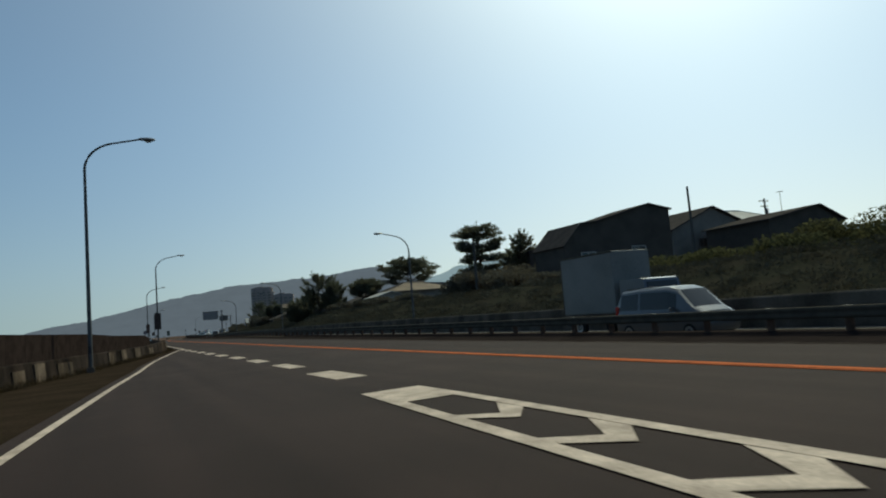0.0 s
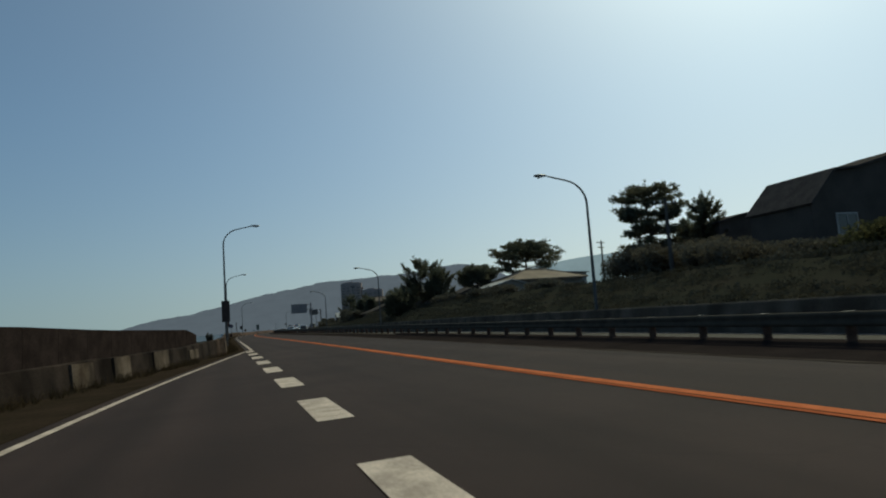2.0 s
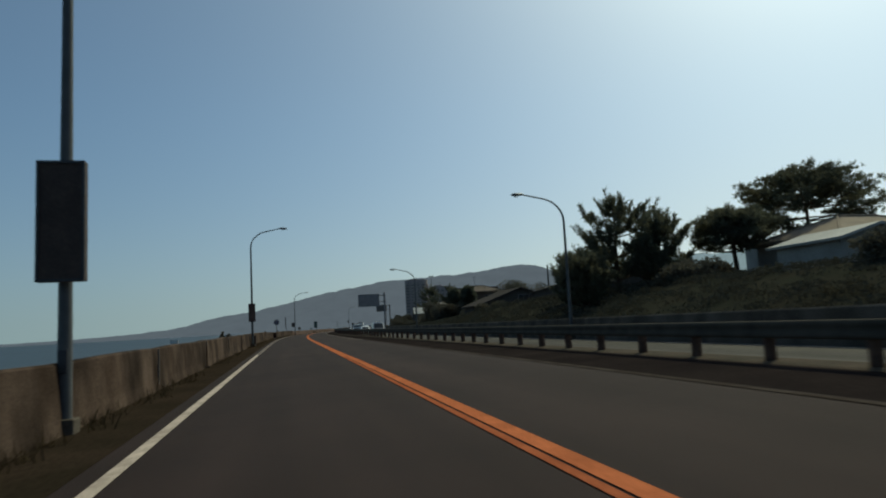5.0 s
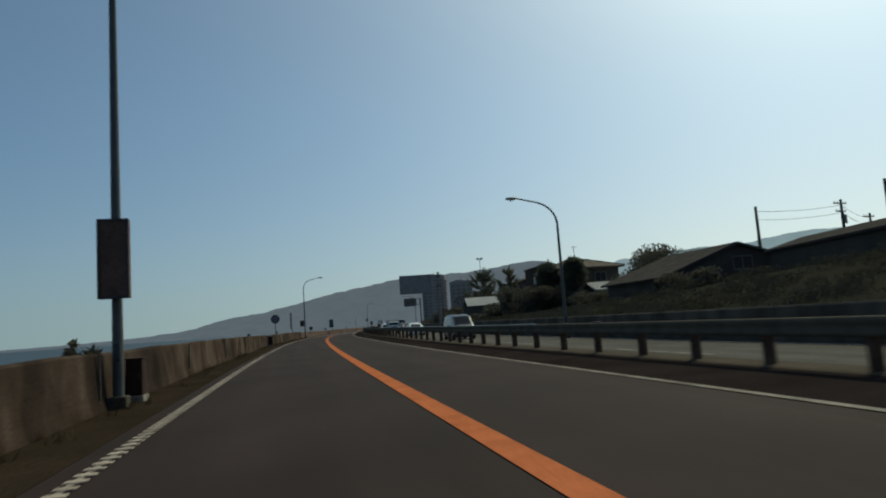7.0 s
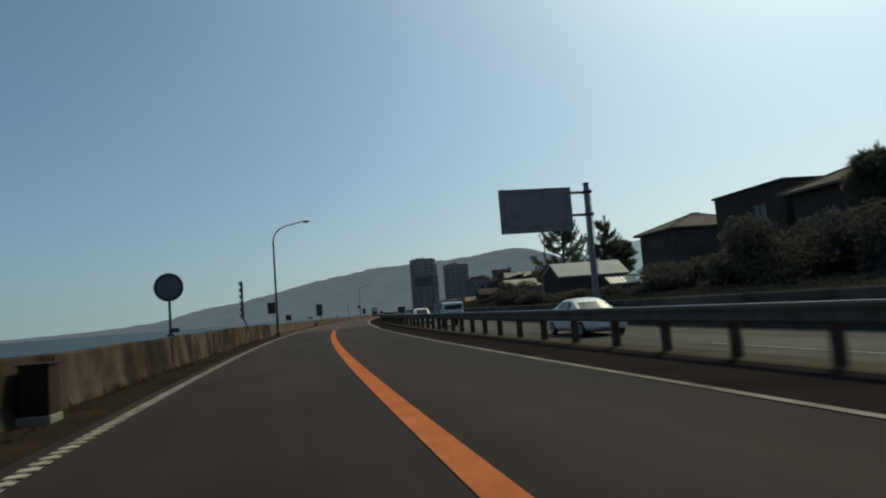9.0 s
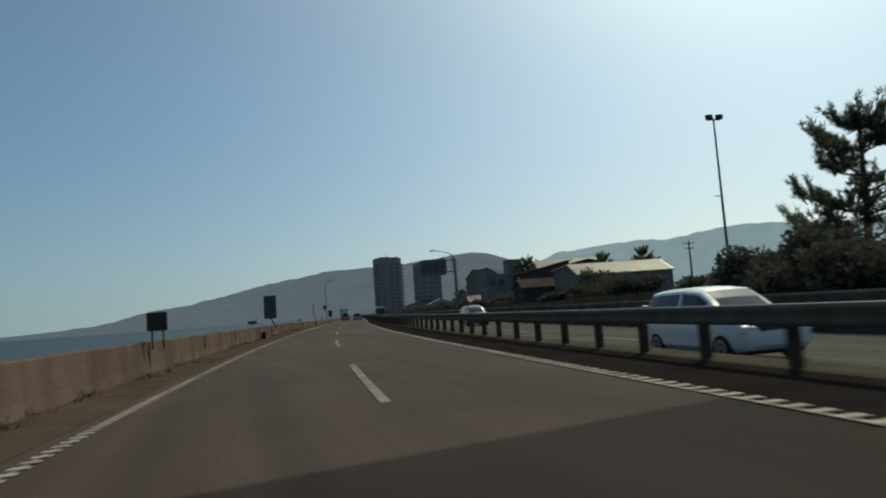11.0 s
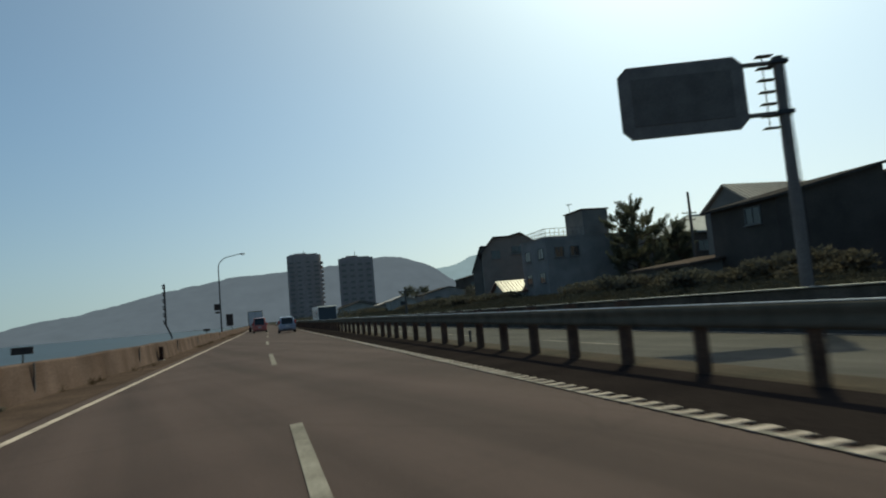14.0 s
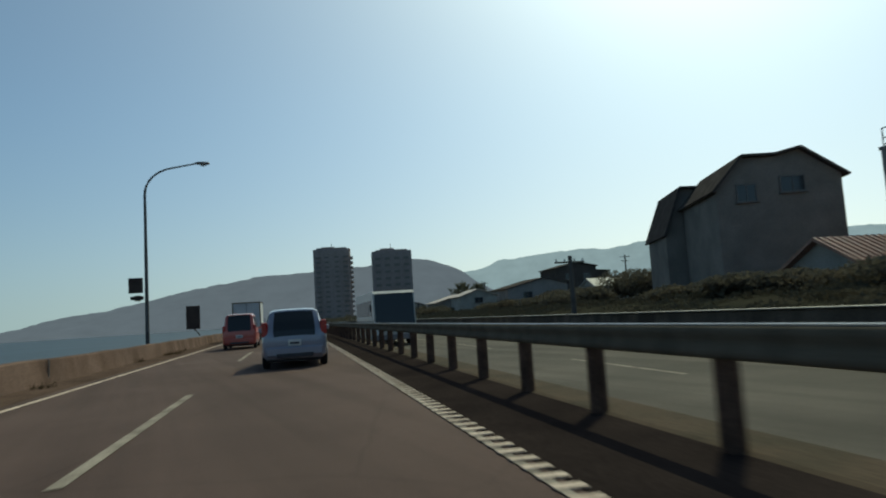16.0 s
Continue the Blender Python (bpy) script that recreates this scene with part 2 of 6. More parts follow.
# ---- the road's plan ----
KNOT_Y = [-60, -43.2, 0, 43.2, 86.4, 129.6, 172.8, 216, 259.2, 302.4, 345.6, 388.8, 453.6, 5000]
KNOT_S = [-.0218, -.0218, -.0029, .0159, .0061, .0059, .0346, .1016, .1666, .2002, .1979, .1907, .1835, .1835]
FALL_Y = [0, 75.6, 140.4, 205.2, 270, 345.6]
FALL_C = [.0055, .0605, .0314, .0352, .0464, .0128]
_gy = np.arange(-200, 4600, 1.0)
_gs = np.interp(_gy, KNOT_Y, KNOT_S)
_gx = np.concatenate([[0], np.cumsum((_gs[1:] + _gs[:-1]) / 2)])
_gx -= np.interp(0, _gy, _gx)


def slope(y):
    return float(np.interp(y, KNOT_Y, KNOT_S))


def rd(y, d, h=0.0):
    """World place at d metres right of the lane divider, h over the carriageway."""
    s = slope(y)
    z = float(np.interp(y, FALL_Y, FALL_C)) * min(4.7, max(-14.0, d))
    return Vector((float(np.interp(y, _gy, _gx)) + d * math.sqrt(1 + s * s), y, z + h))


def dof(x, y):
    """The d of a place given by its plan coordinates."""
    return (x - float(np.interp(y, _gy, _gx))) / math.sqrt(1 + slope(y) ** 2)


def rd_pose(y, d, h=0.0, turn=0.0):
    """A pose there, with local +y along the road."""
    return Matrix.Translation(rd(y, d, h)) @ Matrix.Rotation(-math.atan(slope(y)) + radians(turn), 4, 'Z')


# ---- mesh helpers ----
def mesh_of(name, verts, faces, material):
    me = bpy.data.meshes.new(name)
    me.from_pydata([tuple(v) for v in verts], [], faces)
    me.materials.append(material)
    me.update()
    return me


def part(name, bm, material, parent=None, label=""):
    me = bpy.data.meshes.new(name)
    bmesh.ops.recalc_face_normals(bm, faces=bm.faces)
    bm.to_mesh(me)
    bm.free()
    me.materials.append(material)
    ob = new(name, me)
    if parent:
        ob.parent = parent
    if label:
        ob["label"] = label
    return ob


def smooth(ob, angle=35):
    for p in ob.data.polygons:
        p.use_smooth = True
    ob.data.set_sharp_from_angle(angle=radians(angle))
    return ob


def thing(name, m, label, category, group=""):
    e = new(name)
    e.empty_display_size = 0.3
    e.matrix_world = m
    return tagged(e, label, category, group)


def add_box(bm, c, s, bevel=0.0, rot=None):
    m = Matrix.Translation(c) @ (rot if rot else Matrix.Identity(4)) @ Matrix.Diagonal((s[0], s[1], s[2], 1))
    g = bmesh.ops.create_cube(bm, size=1.0, matrix=m)
    if bevel:
        es = list({e for v in g["verts"] for e in v.link_edges})
        bmesh.ops.bevel(bm, geom=es, offset=bevel, segments=2, profile=0.5, affect='EDGES')
    return bm


def box(c, s, bevel=0.0, rot=None):
    return add_box(bmesh.new(), c, s, bevel, rot)


def add_tube(bm, pts, radii, n=8, caps=True):
    pts = [Vector(p) for p in pts]
    rings = []
    up = Vector((0.31, 0.22, 0.93)).normalized()
    for i, p in enumerate(pts):
        t = (pts[min(i + 1, len(pts) - 1)] - pts[max(i - 1, 0)]).normalized()
        a = t.cross(up if abs(t.dot(up)) < 0.95 else Vector((1, 0, 0))).normalized()
        b = t.cross(a)
        r = radii[i] if isinstance(radii, (list, tuple)) else radii
        rings.append([bm.verts.new(p + (a * math.cos(k * math.tau / n) + b * math.sin(k * math.tau / n)) * r) for k in range(n)])
    for q, w in zip(rings, rings[1:]):
        for k in range(n):
            bm.faces.new((q[k], q[(k + 1) % n], w[(k + 1) % n], w[k]))
    if caps:
        bm.faces.new(rings[0][::-1]); bm.faces.new(rings[-1])
    return bm


def tube(pts, radii, n=8):
    return add_tube(bmesh.new(), pts, radii, n)


def add_loft(bm, rings, close=True):
    rows = [[bm.verts.new(p) for p in r] for r in rings]
    for q, w in zip(rows, rows[1:]):
        m = len(q)
        for k in range(m if close else m - 1):
            bm.faces.new((q[k], q[(k + 1) % m], w[(k + 1) % m], w[k]))
    if close:
        bm.faces.new(rows[0][::-1]); bm.faces.new(rows[-1])
    return bm


def ribbon(name, prof, y0, y1, material, step=4.0, label="", closed=False):
    """A profile of (d, h), or of functions of y, swept along the road."""
    n = max(1, int(round((y1 - y0) / step)))
    rows = []
    for i in range(n + 1):
        y = y0 + (y1 - y0) * i / n
        rows.append([rd(y, d(y) if callable(d) else d, h(y) if callable(h) else h) for d, h in prof])
    bm = bmesh.new()
    vs = [[bm.verts.new(p) for p in r] for r in rows]
    m = len(prof)
    for q, w in zip(vs, vs[1:]):
        for k in range(m if closed else m - 1):
            bm.faces.new((q[k], q[(k + 1) % m], w[(k + 1) % m], w[k]))
    if closed:
        bm.faces.new(vs[0]); bm.faces.new(vs[-1][::-1])
    ob = part(name, bm, material)
    return tagged(ob, label, kind="structure")


# ---- ground, sea, carriageways ----
def left_edge(y):
    """The edge line of the slip lane, which runs into the left lane's edge line."""
    return float(np.interp(y, [-120, 8, 20.5, 30.5, 36.3, 44, 52.3, 60.8, 66.8], [-19.8, -9.53, -8.53, -7.64, -7.27, -6.6, -5.7, -4.69, -3.78]))


def wall_line(y):
    """The road face of the sea wall."""
    if y < 222:
        return min(-5.3, -11.8 + (y - 27.8) * 0.18)
    return float(np.interp(y, [222, 226, 260, 300, 320, 900], [-5.3, -5.55, -5.95, -5.9, -5.1, -5.0]))


LAND = [(-3500, -14), (-900, -11), (-60, -7.5), (-34, -6.2), (-20, -3.4), (-14.5, -0.35), (4.7, -0.04), (5.6, -0.58), (14.2, -0.58), (14.6, 0.1),
        (17, 1.0), (22, 2.55), (30, 2.45), (60, 2.35), (140, 2.3), (600, 2.0), (3500, 2.0)]


def land(d, y=0.0):
    """Height of the land; the bank is high at first and low further on."""
    h = float(np.interp(d, [a for a, _ in LAND], [b for _, b in LAND]))
    return h * float(np.interp(y, [138, 168, 200, 300, 350, 420], [1.0, 0.5, 0.24, 0.27, 0.42, 0.4])) if d > 14.6 else h


def ground_sheet():
    """One sheet of land from the sea bed to the far right, uneven off the road."""
    ys = np.concatenate([np.arange(-150, 480, 5.0), np.arange(480, 1200, 40.0), np.arange(1200, 4500, 300.0)])
    ds = [-3500, -1500, -600, -200, -90, -60, -45, -34, -27, -20, -17, -14.5, -8, 0, 4.7, 5.6, 9, 14.2, 14.6, 15.5, 17, 19, 20.5, 22, 24, 27, 30, 36, 44, 60, 90, 140, 300, 600, 1200, 3500]
    verts = []
    for y in ys:
        for d in ds:
            v = rd(y, d, land(d, y))
            if d > 15 or d < -14.6:
                v.z += noise.noise(Vector((v.x * 0.11, v.y * 0.11, 0))) * 0.35
            verts.append(v)
    m = len(ds)
    faces = [(i * m + j, i * m + j + 1, (i + 1) * m + j + 1, (i + 1) * m + j) for i in range(len(ys) - 1) for j in range(m - 1)]
    return tagged(new("ground", mesh_of("ground", verts, faces, M_SOIL)), "dark grassy land rising beside the road", kind="structure")


ground_sheet()

M_SEA = mat("sea_water", (0.032, 0.052, 0.068), 0.5, 0.25, 0.01, 0.6, 0.6, 0.0, 0.25)
sea = tagged(new("water", mesh_of("water", [(-4800, -1500, -6), (-10, -1500, -6), (600, 4700, -6), (-4800, 4700, -6)], [(0, 1, 2, 3)], M_SEA)),
             "blue green sea under haze", kind="structure")
ribbon("beach", [(-46, -6.0), (-36, -5.4), (-30, -4.9)], -150, 900, M_SAND, 15, "pale sand beach along the sea")

ribbon("road", [(lambda y: wall_line(y) - 0.2, 0.0), (lambda y: left_edge(y) - 0.2, 0.0), (-3.6, 0.0), (-1.8, 0.0), (0, 0.0), (1.6, 0.0), (3.3, 0.0)], -120, 222, M_ASPH, 2, "dark worn asphalt carriageway with two lanes")
ribbon("road", [(lambda y: wall_line(y) - 0.2, 0.0), (lambda y: left_edge(y) - 0.2, 0.0), (-3.6, 0.0), (-1.8, 0.0), (0, 0.0), (1.6, 0.0), (3.3, 0.0)], 222, 1400, M_ASPH3, 2, "asphalt carriageway with two lanes, glare in its paler colour")
ribbon("verge", [(lambda y: wall_line(y), 0.05), (lambda y: wall_line(y) + 0.5, 0.035), (lambda y: left_edge(y) - 0.35, 0.006)], -120, 222, M_VERGE, 3, "dark dusty verge at the foot of the wall")
ribbon("verge", [(lambda y: wall_line(y), 0.05), (lambda y: wall_line(y) + 0.5, 0.035), (lambda y: left_edge(y) - 0.35, 0.006)], 222, 1400, M_VERGE2, 3, "paler dusty verge at the foot of the wall")
# the beam's shadow is part of this dark strip's colour
ribbon("median_gutter", [(3.0, 0.002), (3.25, 0.006), (4.30, 0.02)], -120, 1400, M_GUT_SHADE, 4, "dark dirty gutter strip with the guard rail's shade in its colour")
ribbon("median_soil", [(4.30, 0.02), (4.36, 0.08), (4.85, 0.08), (4.9, -0.5)], -120, 60, M_GUT_SHADE, 4, "dark soil strip under the guard rail, shade in its colour")
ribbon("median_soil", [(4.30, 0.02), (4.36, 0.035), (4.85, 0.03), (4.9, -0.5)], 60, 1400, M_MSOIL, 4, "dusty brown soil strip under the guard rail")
ribbon("opposite_road", [(4.85, -0.5), (5.4, -0.54), (14.3, -0.54)], -120, 1400, M_ASPH2, 4, "paler asphalt of the opposite carriageway")


def divider(y):
    return float(np.interp(y, [257, 266, 285, 300, 312, 333], [-0.02, 0.05, 0.02, -0.13, -0.33, -0.6]))


def bar(y0, y1, d, w, h, mt, name, kind="structure", label="", n=2):
    return ribbon(name, [((lambda y, f=d: (f(y) if callable(f) else f) - w / 2), h), ((lambda y, f=d: (f(y) if callable(f) else f) + w / 2), h)], y0, y1, mt, max(0.5, (y1 - y0) / n), label)


bar(-100, 67, left_edge, 0.16, 0.009, M_WHITE, "slip_lane_line", label="white edge line of the slip lane", n=40)
bar(66, 108, -3.755, 0.17, 0.009, M_WHITE, "edge_line", label="solid white edge line", n=14)
bar(108, 289, -3.755, 0.075, 0.009, M_WORN, "edge_line", label="thin white edge line with raised ribs", n=60)
bar(289, 700, -3.745, 0.15, 0.009, M_WHITE, "edge_line", label="plain white edge line", n=110)
bar(-100, 118, 2.89, 0.10, 0.010, M_FADED, "edge_line", label="nearly worn away edge line by the median", n=50)
bar(118, 210, 2.89, 0.10, 0.010, M_WORN, "edge_line", label="worn white edge line by the median", n=40)
bar(210, 700, 2.89, 0.075, 0.010, M_WORN, "edge_line", label="white edge line by the median with raised ribs", n=120)
bar(95, 219, -0.045, 0.27, 0.009, M_ORANGE, "orange_line", label="broad orange no-passing line", n=60)
bar(-100, 95, 0.018, 0.175, 0.009, M_ORANGE, "orange_line", label="broad orange no-passing line with a dark groove", n=80)
bar(-100, 95, -0.145, 0.085, 0.009, M_ORANGE2, "orange_line", label="older narrow orange line beside the newer one", n=80)


def ribs(name, d, y0, y1, gap):
    """Raised cross ribs of the edge line."""
    verts, faces = [], []
    y = y0
    while y < y1:
        b = len(verts)
        for h in (0.010, 0.020):
            for a, e in ((y + 0.06, -0.105), (y, 0.105), (y + 0.10, 0.105), (y + 0.16, -0.105)):
                verts.append(rd(a, d + e, h))
        faces += [(b + 4, b + 5, b + 6, b + 7)] + [(b + k, b + (k + 1) % 4, b + 4 + (k + 1) % 4, b + 4 + k) for k in range(4)]
        y += gap
    return tagged(new(name, mesh_of(name, verts, faces, M_WHITE)), "raised white ribs of the edge line", "road marking", kind="stuff")


ribs("rib_markings", -3.735, 108, 289, 0.285)
ribs("rib_markings", 2.945, 210, 420, 0.285)
for k in range(10):      # thick merge dashes
    yc = 14.5 + 5.42 * k
    bar(yc - 1.33, yc + 1.33, float(np.interp(yc, [14, 20, 30, 45, 55], [-3.97, -3.83, -3.76, -3.86, -3.93])), 0.66 if k == 0 else 0.46, 0.010, M_WHITE, "merge_dash", label="thick white merge dash", n=1)
for k in range(26):
    y0 = 225.1 + 16.6 * min(k, 4) + 17.6 * max(0, k - 4)
    bar(y0, y0 + 6.9, divider, 0.14, 0.010, M_WORN, "lane_dash", label="white lane dash", n=2)
for k in range(44):
    y0 = -100 + 14.5 * k
    bar(y0, y0 + 6.0, 9.6, 0.13, -0.533, M_WORN, "opposite_lane_dash", label="white lane dash on the far carriageway", n=1)
bar(-100, 700, 5.9, 0.15, -0.534, M_WHITE, "opposite_edge_line", label="white edge line on the far carriageway", n=120)
bar(-100, 700, 13.5, 0.15, -0.533, M_WHITE, "opposite_edge_line", label="white edge line below the bank", n=120)


def gore():
    """The striped nose between the main lanes and the slip lane."""
    bm = bmesh.new()

    def quad(pts):
        bm.faces.new([bm.verts.new(rd(y, d, 0.014)) for d, y in pts])

    def dl(y):
        return -4.74 - max(0, 10 - y) * 0.066

    def dr(y):
        return -3.93 - max(0, 8 - y) * 0.022
    ys = [10.0, 8.3, 6.5, 3.0, -3, -9, -15]
    for a, b in zip(ys, ys[1:]):
        quad([(dl(a) - 0.1, a), (dl(a) + 0.1, a), (dl(b) + 0.1, b), (dl(b) - 0.1, b)])
        quad([(dr(a) - 0.1, a), (dr(a) + 0.1, a), (dr(b) + 0.1, b), (dr(b) - 0.1, b)])
    quad([(dl(8.3) + .1, 8.3), (dr(8.3) - .1, 8.3), (dr(10.0) - .1, 10.0), (dl(10.0) + .1, 10.0)])
    for k in range(9):       # chevrons whose points lie towards the near end
        y = 5.9 - 1.86 * k
        c = -4.47 - 0.06 * k
        quad([(c, y - .05), (dr(y) - .1, y + .5), (dr(y) - .1, y + 1.12), (c, y + .36)])
        quad([(dl(y) + .1, y + .42), (c, y - .05), (c, y + .36), (dl(y) + .1, y + .75)])
    ob = part("gore_marking", bm, M_WHITE)
    return tagged(ob, "white striped nose between slip lane and main lane", kind="structure")


gore()

# ---- the sea wall ----
def sea_wall():
    prof = [(lambda y: wall_line(y) + 0.06, 0.0), (lambda y: wall_line(y), 0.30), (lambda y: wall_line(y) - 0.06, lambda y: wall_top(y) - 0.04), (lambda y: wall_line(y) - 0.10, wall_top),
            (lambda y: wall_line(y) - 0.30, wall_top), (lambda y: wall_line(y) - 0.36, lambda y: wall_top(y) - 0.05), (lambda y: wall_line(y) - 0.40, -1.2)]
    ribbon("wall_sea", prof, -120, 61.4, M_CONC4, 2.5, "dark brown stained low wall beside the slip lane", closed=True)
    ribbon("wall_sea", prof, 61.4, 222.6, M_CONC, 2.5, "pale stained concrete parapet between road and sea", closed=True)
    return ribbon("wall_sea", prof, 222.6, 900, M_CONC3, 2.5, "brown stained concrete parapet set back a little", closed=True)


def wall_top(y):
    return float(np.interp(y, [55, 66, 90, 160, 182, 200, 215, 230, 295, 312, 330, 350, 365], [0.86, 1.08, 1.12, 1.13, 1.03, 1.09, 1.11, 1.0, 1.0, 0.85, 0.79, 0.75, 0.68])) + 0.02 * math.sin(y * 0.9)


sea_wall()
def wall_joints():
    """Recessed dark joints of the parapet, every ten metres."""
    for k in range(30):
        y = 68.6 + 10.0 * k
        if y > 400:
            break
        bm = bmesh.new()
        add_box(bm, (0, 0, wall_top(y) / 2), (0.03, 0.06, wall_top(y) - 0.06))
        o = part("wall_joint", bm, M_DARKM)
        o.matrix_world = rd_pose(y, wall_line(y) + 0.005, 0.0)
        tagged(o, "dark joint of the parapet", kind="structure")


wall_joints()
# dark fence over the slip lane's low wall
def fence_top(y):
    return float(np.interp(y, [20, 40, 46, 56.5, 58.6], [2.02, 1.92, 1.77, 1.66, 1.36]))


def dark_fence():
    f = thing("board_fence", rd_pose(57.6, wall_line(57.6) - 0.45, 0), "dark weathered board fence behind the low sea wall", "fence")
    mi = f.matrix_world.inverted()
    for k in range(46):
        y0, y1 = 58.5 - 2.0 * (k + 1), 58.5 - 2.0 * k - 0.02
        bm = bmesh.new()
        ring = []
        for y in (y0, y1):
            dd = wall_line(y) - 0.45
            ring.append([mi @ rd(y, dd, 0.3), mi @ rd(y, dd, fence_top(y)), mi @ rd(y, dd - 0.05, fence_top(y)), mi @ rd(y, dd - 0.05, 0.3)])
        add_loft(bm, ring)
        part("board", bm, M_DARKB, f)
        bm = bmesh.new()
        p = mi @ rd(y0, wall_line(y0) - 0.54, 0.6)
        add_box(bm, p, (0.09, 0.09, 1.7))
        part("post", bm, M_DARKB, f)
    return f


def pale_blocks():
    """Weathered pale concrete faces between the dark stretches of the low wall."""
    for y0, y1, z0, z1 in ((27.6, 28.8, 0.05, 0.62), (29.9, 31.1, 0.02, 0.78), (32.8, 35.0, 0.06, 0.66), (42.1, 43.6, 0.10, 0.80), (45.3, 46.8, 0.06, 0.83), (49.5, 51.5, 0.12, 0.84), (55.0, 56.7, 0.2, 0.66), (63.5, 66.4, 0.2, 0.8)):
        n = 4
        bm = bmesh.new()
        rings = []
        for k in range(n + 1):
            y = y0 + (y1 - y0) * k / n
            f = 0.06 - 0.2 * max(0.0, z0)
            rings.append([rd(y, wall_line(y) + f + 0.03, z0 + 0.05 * noise.noise(Vector((y * 1.7, 0, 3)))), rd(y, wall_line(y) + 0.02, z1 + 0.05 * noise.noise(Vector((y * 2.1, 0, 8)))), rd(y, wall_line(y) - 0.12, z1 - 0.02), rd(y, wall_line(y) - 0.12, z0)])
        add_loft(bm, rings)
        tagged(part("wall_block", bm, M_CONCP), "pale weathered concrete face of the low wall", kind="structure")


M_CONCP = stained_concrete("pale_wall_concrete", (0.175, 0.135, 0.105))
pale_blocks()
M_DARKB = mat("weathered_boards", (0.040, 0.029, 0.026), 0.9, 0.4, 2, 25, 0.3, spec=0.0)
dark_fence()

# ---- far wall below the bank ----
ribbon("wall_bank", [(14.0, -0.6), (14.05, 0.60), (14.1, 0.66), (14.4, 0.66), (14.45, -0.6)], -120, 900, M_CONC2, 4, "low dark concrete wall below the bank", closed=True)


# added paler strip that draws the sunlit line along the wall's top
ribbon("wall_sunlit_edge", [(13.96, 0.665), (13.96, 0.69), (14.0, 0.70), (14.1, 0.70), (14.12, 0.665)], 284, 520, M_LIP2, 4, "added pale edge for the sunlit top of the low wall", closed=True)


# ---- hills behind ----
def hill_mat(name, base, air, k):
    """Far wooded hills; the lit haze before them is put in as a bluish glow."""
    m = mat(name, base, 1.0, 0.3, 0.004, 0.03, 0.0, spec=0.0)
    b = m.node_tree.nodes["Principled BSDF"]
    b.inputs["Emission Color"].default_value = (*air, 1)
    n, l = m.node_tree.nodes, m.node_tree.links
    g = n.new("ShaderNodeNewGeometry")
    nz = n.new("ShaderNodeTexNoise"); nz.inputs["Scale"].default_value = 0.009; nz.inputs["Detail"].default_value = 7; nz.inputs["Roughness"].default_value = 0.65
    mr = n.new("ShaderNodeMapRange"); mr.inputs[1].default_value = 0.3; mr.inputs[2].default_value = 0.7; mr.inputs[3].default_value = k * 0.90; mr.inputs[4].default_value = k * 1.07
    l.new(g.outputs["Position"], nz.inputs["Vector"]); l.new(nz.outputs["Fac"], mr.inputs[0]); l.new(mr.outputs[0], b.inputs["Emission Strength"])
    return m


def hills(name, label, r0, r1, a0, a1, prof, rough, mt):
    """A ridge: its height by bearing from a sum of rounded summits, with spurs."""
    na, nr = 520, 14
    verts = []
    for i in range(na + 1):
        a = a0 + (a1 - a0) * i / na
        for j in range(nr + 1):
            f = j / nr
            r = r0 + (r1 - r0) * f
            x, y = r * math.sin(radians(a)), 120 + r * math.cos(radians(a))
            shape = math.sin(min(1.0, f / 0.7) * math.pi / 2) if f < 0.7 else max(0.0, math.cos((f - 0.7) / 0.3 * math.pi / 2)) ** 0.5
            hgt = max(0.0, prof(a)) * (r0 + 0.7 * (r1 - r0)) * 0.01745 + 9
            spur = noise.fractal(Vector((x * 0.0022, y * 0.0022, 3.0)), 1.0, 2.0, 5) * rough * hgt
            fine = (noise.noise(Vector((x * 0.012, y * 0.012, 0))) + 0.55 * noise.noise(Vector((x * 0.035, y * 0.035, 4)))) * 7.0
            verts.append((x, y, -8 + hgt * shape + (spur * shape + fine * min(1, hgt / 40)) ))
    m = nr + 1
    faces = [(i * m + j, (i + 1) * m + j, (i + 1) * m + j + 1, i * m + j + 1) for i in range(na) for j in range(nr)]
    ob = new(name, mesh_of(name, verts, faces, mt))
    for p in ob.data.polygons:
        p.use_smooth = True
    return tagged(ob, label, kind="structure")


def bump_at(a, c, w):
    return math.exp(-((a - c) / w) ** 2)


def near_ridge(a):
    rise = 1 / (1 + math.exp(-(a + 0.4) / 4.5))
    fall = 1 / (1 + math.exp((a - 25.5) / 1.2))
    return (4.15 * rise + 0.5 * bump_at(a, 20.3, 3.4) + 0.27 * bump_at(a, -5.2, 2.2) + 0.12 * bump_at(a, 8.3, 1.6)) * (0.2 + 0.8 * fall)


def far_ridge(a):
    def step(c, w):
        return 1 / (1 + math.exp(-(a - c) / w))
    return (3.37 + 0.80 * step(27.0, 0.35) + 0.22 * step(30.6, 0.35) - 0.12 * bump_at(a, 36.2, 1.2) + 0.55 * step(38.6, 0.8) + 0.2 * bump_at(a, 45, 3.4) + 0.3 * bump_at(a, 53, 6)
            - 0.8 * step(44.5, 1.5) - 0.6 * step(60, 3) - 2.2 * bump_at(a, 0, 14))


# the second colour is the haze, emitted by the hills themselves
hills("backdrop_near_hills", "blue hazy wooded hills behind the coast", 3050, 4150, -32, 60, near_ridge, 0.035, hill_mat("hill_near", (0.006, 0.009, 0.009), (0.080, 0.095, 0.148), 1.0))
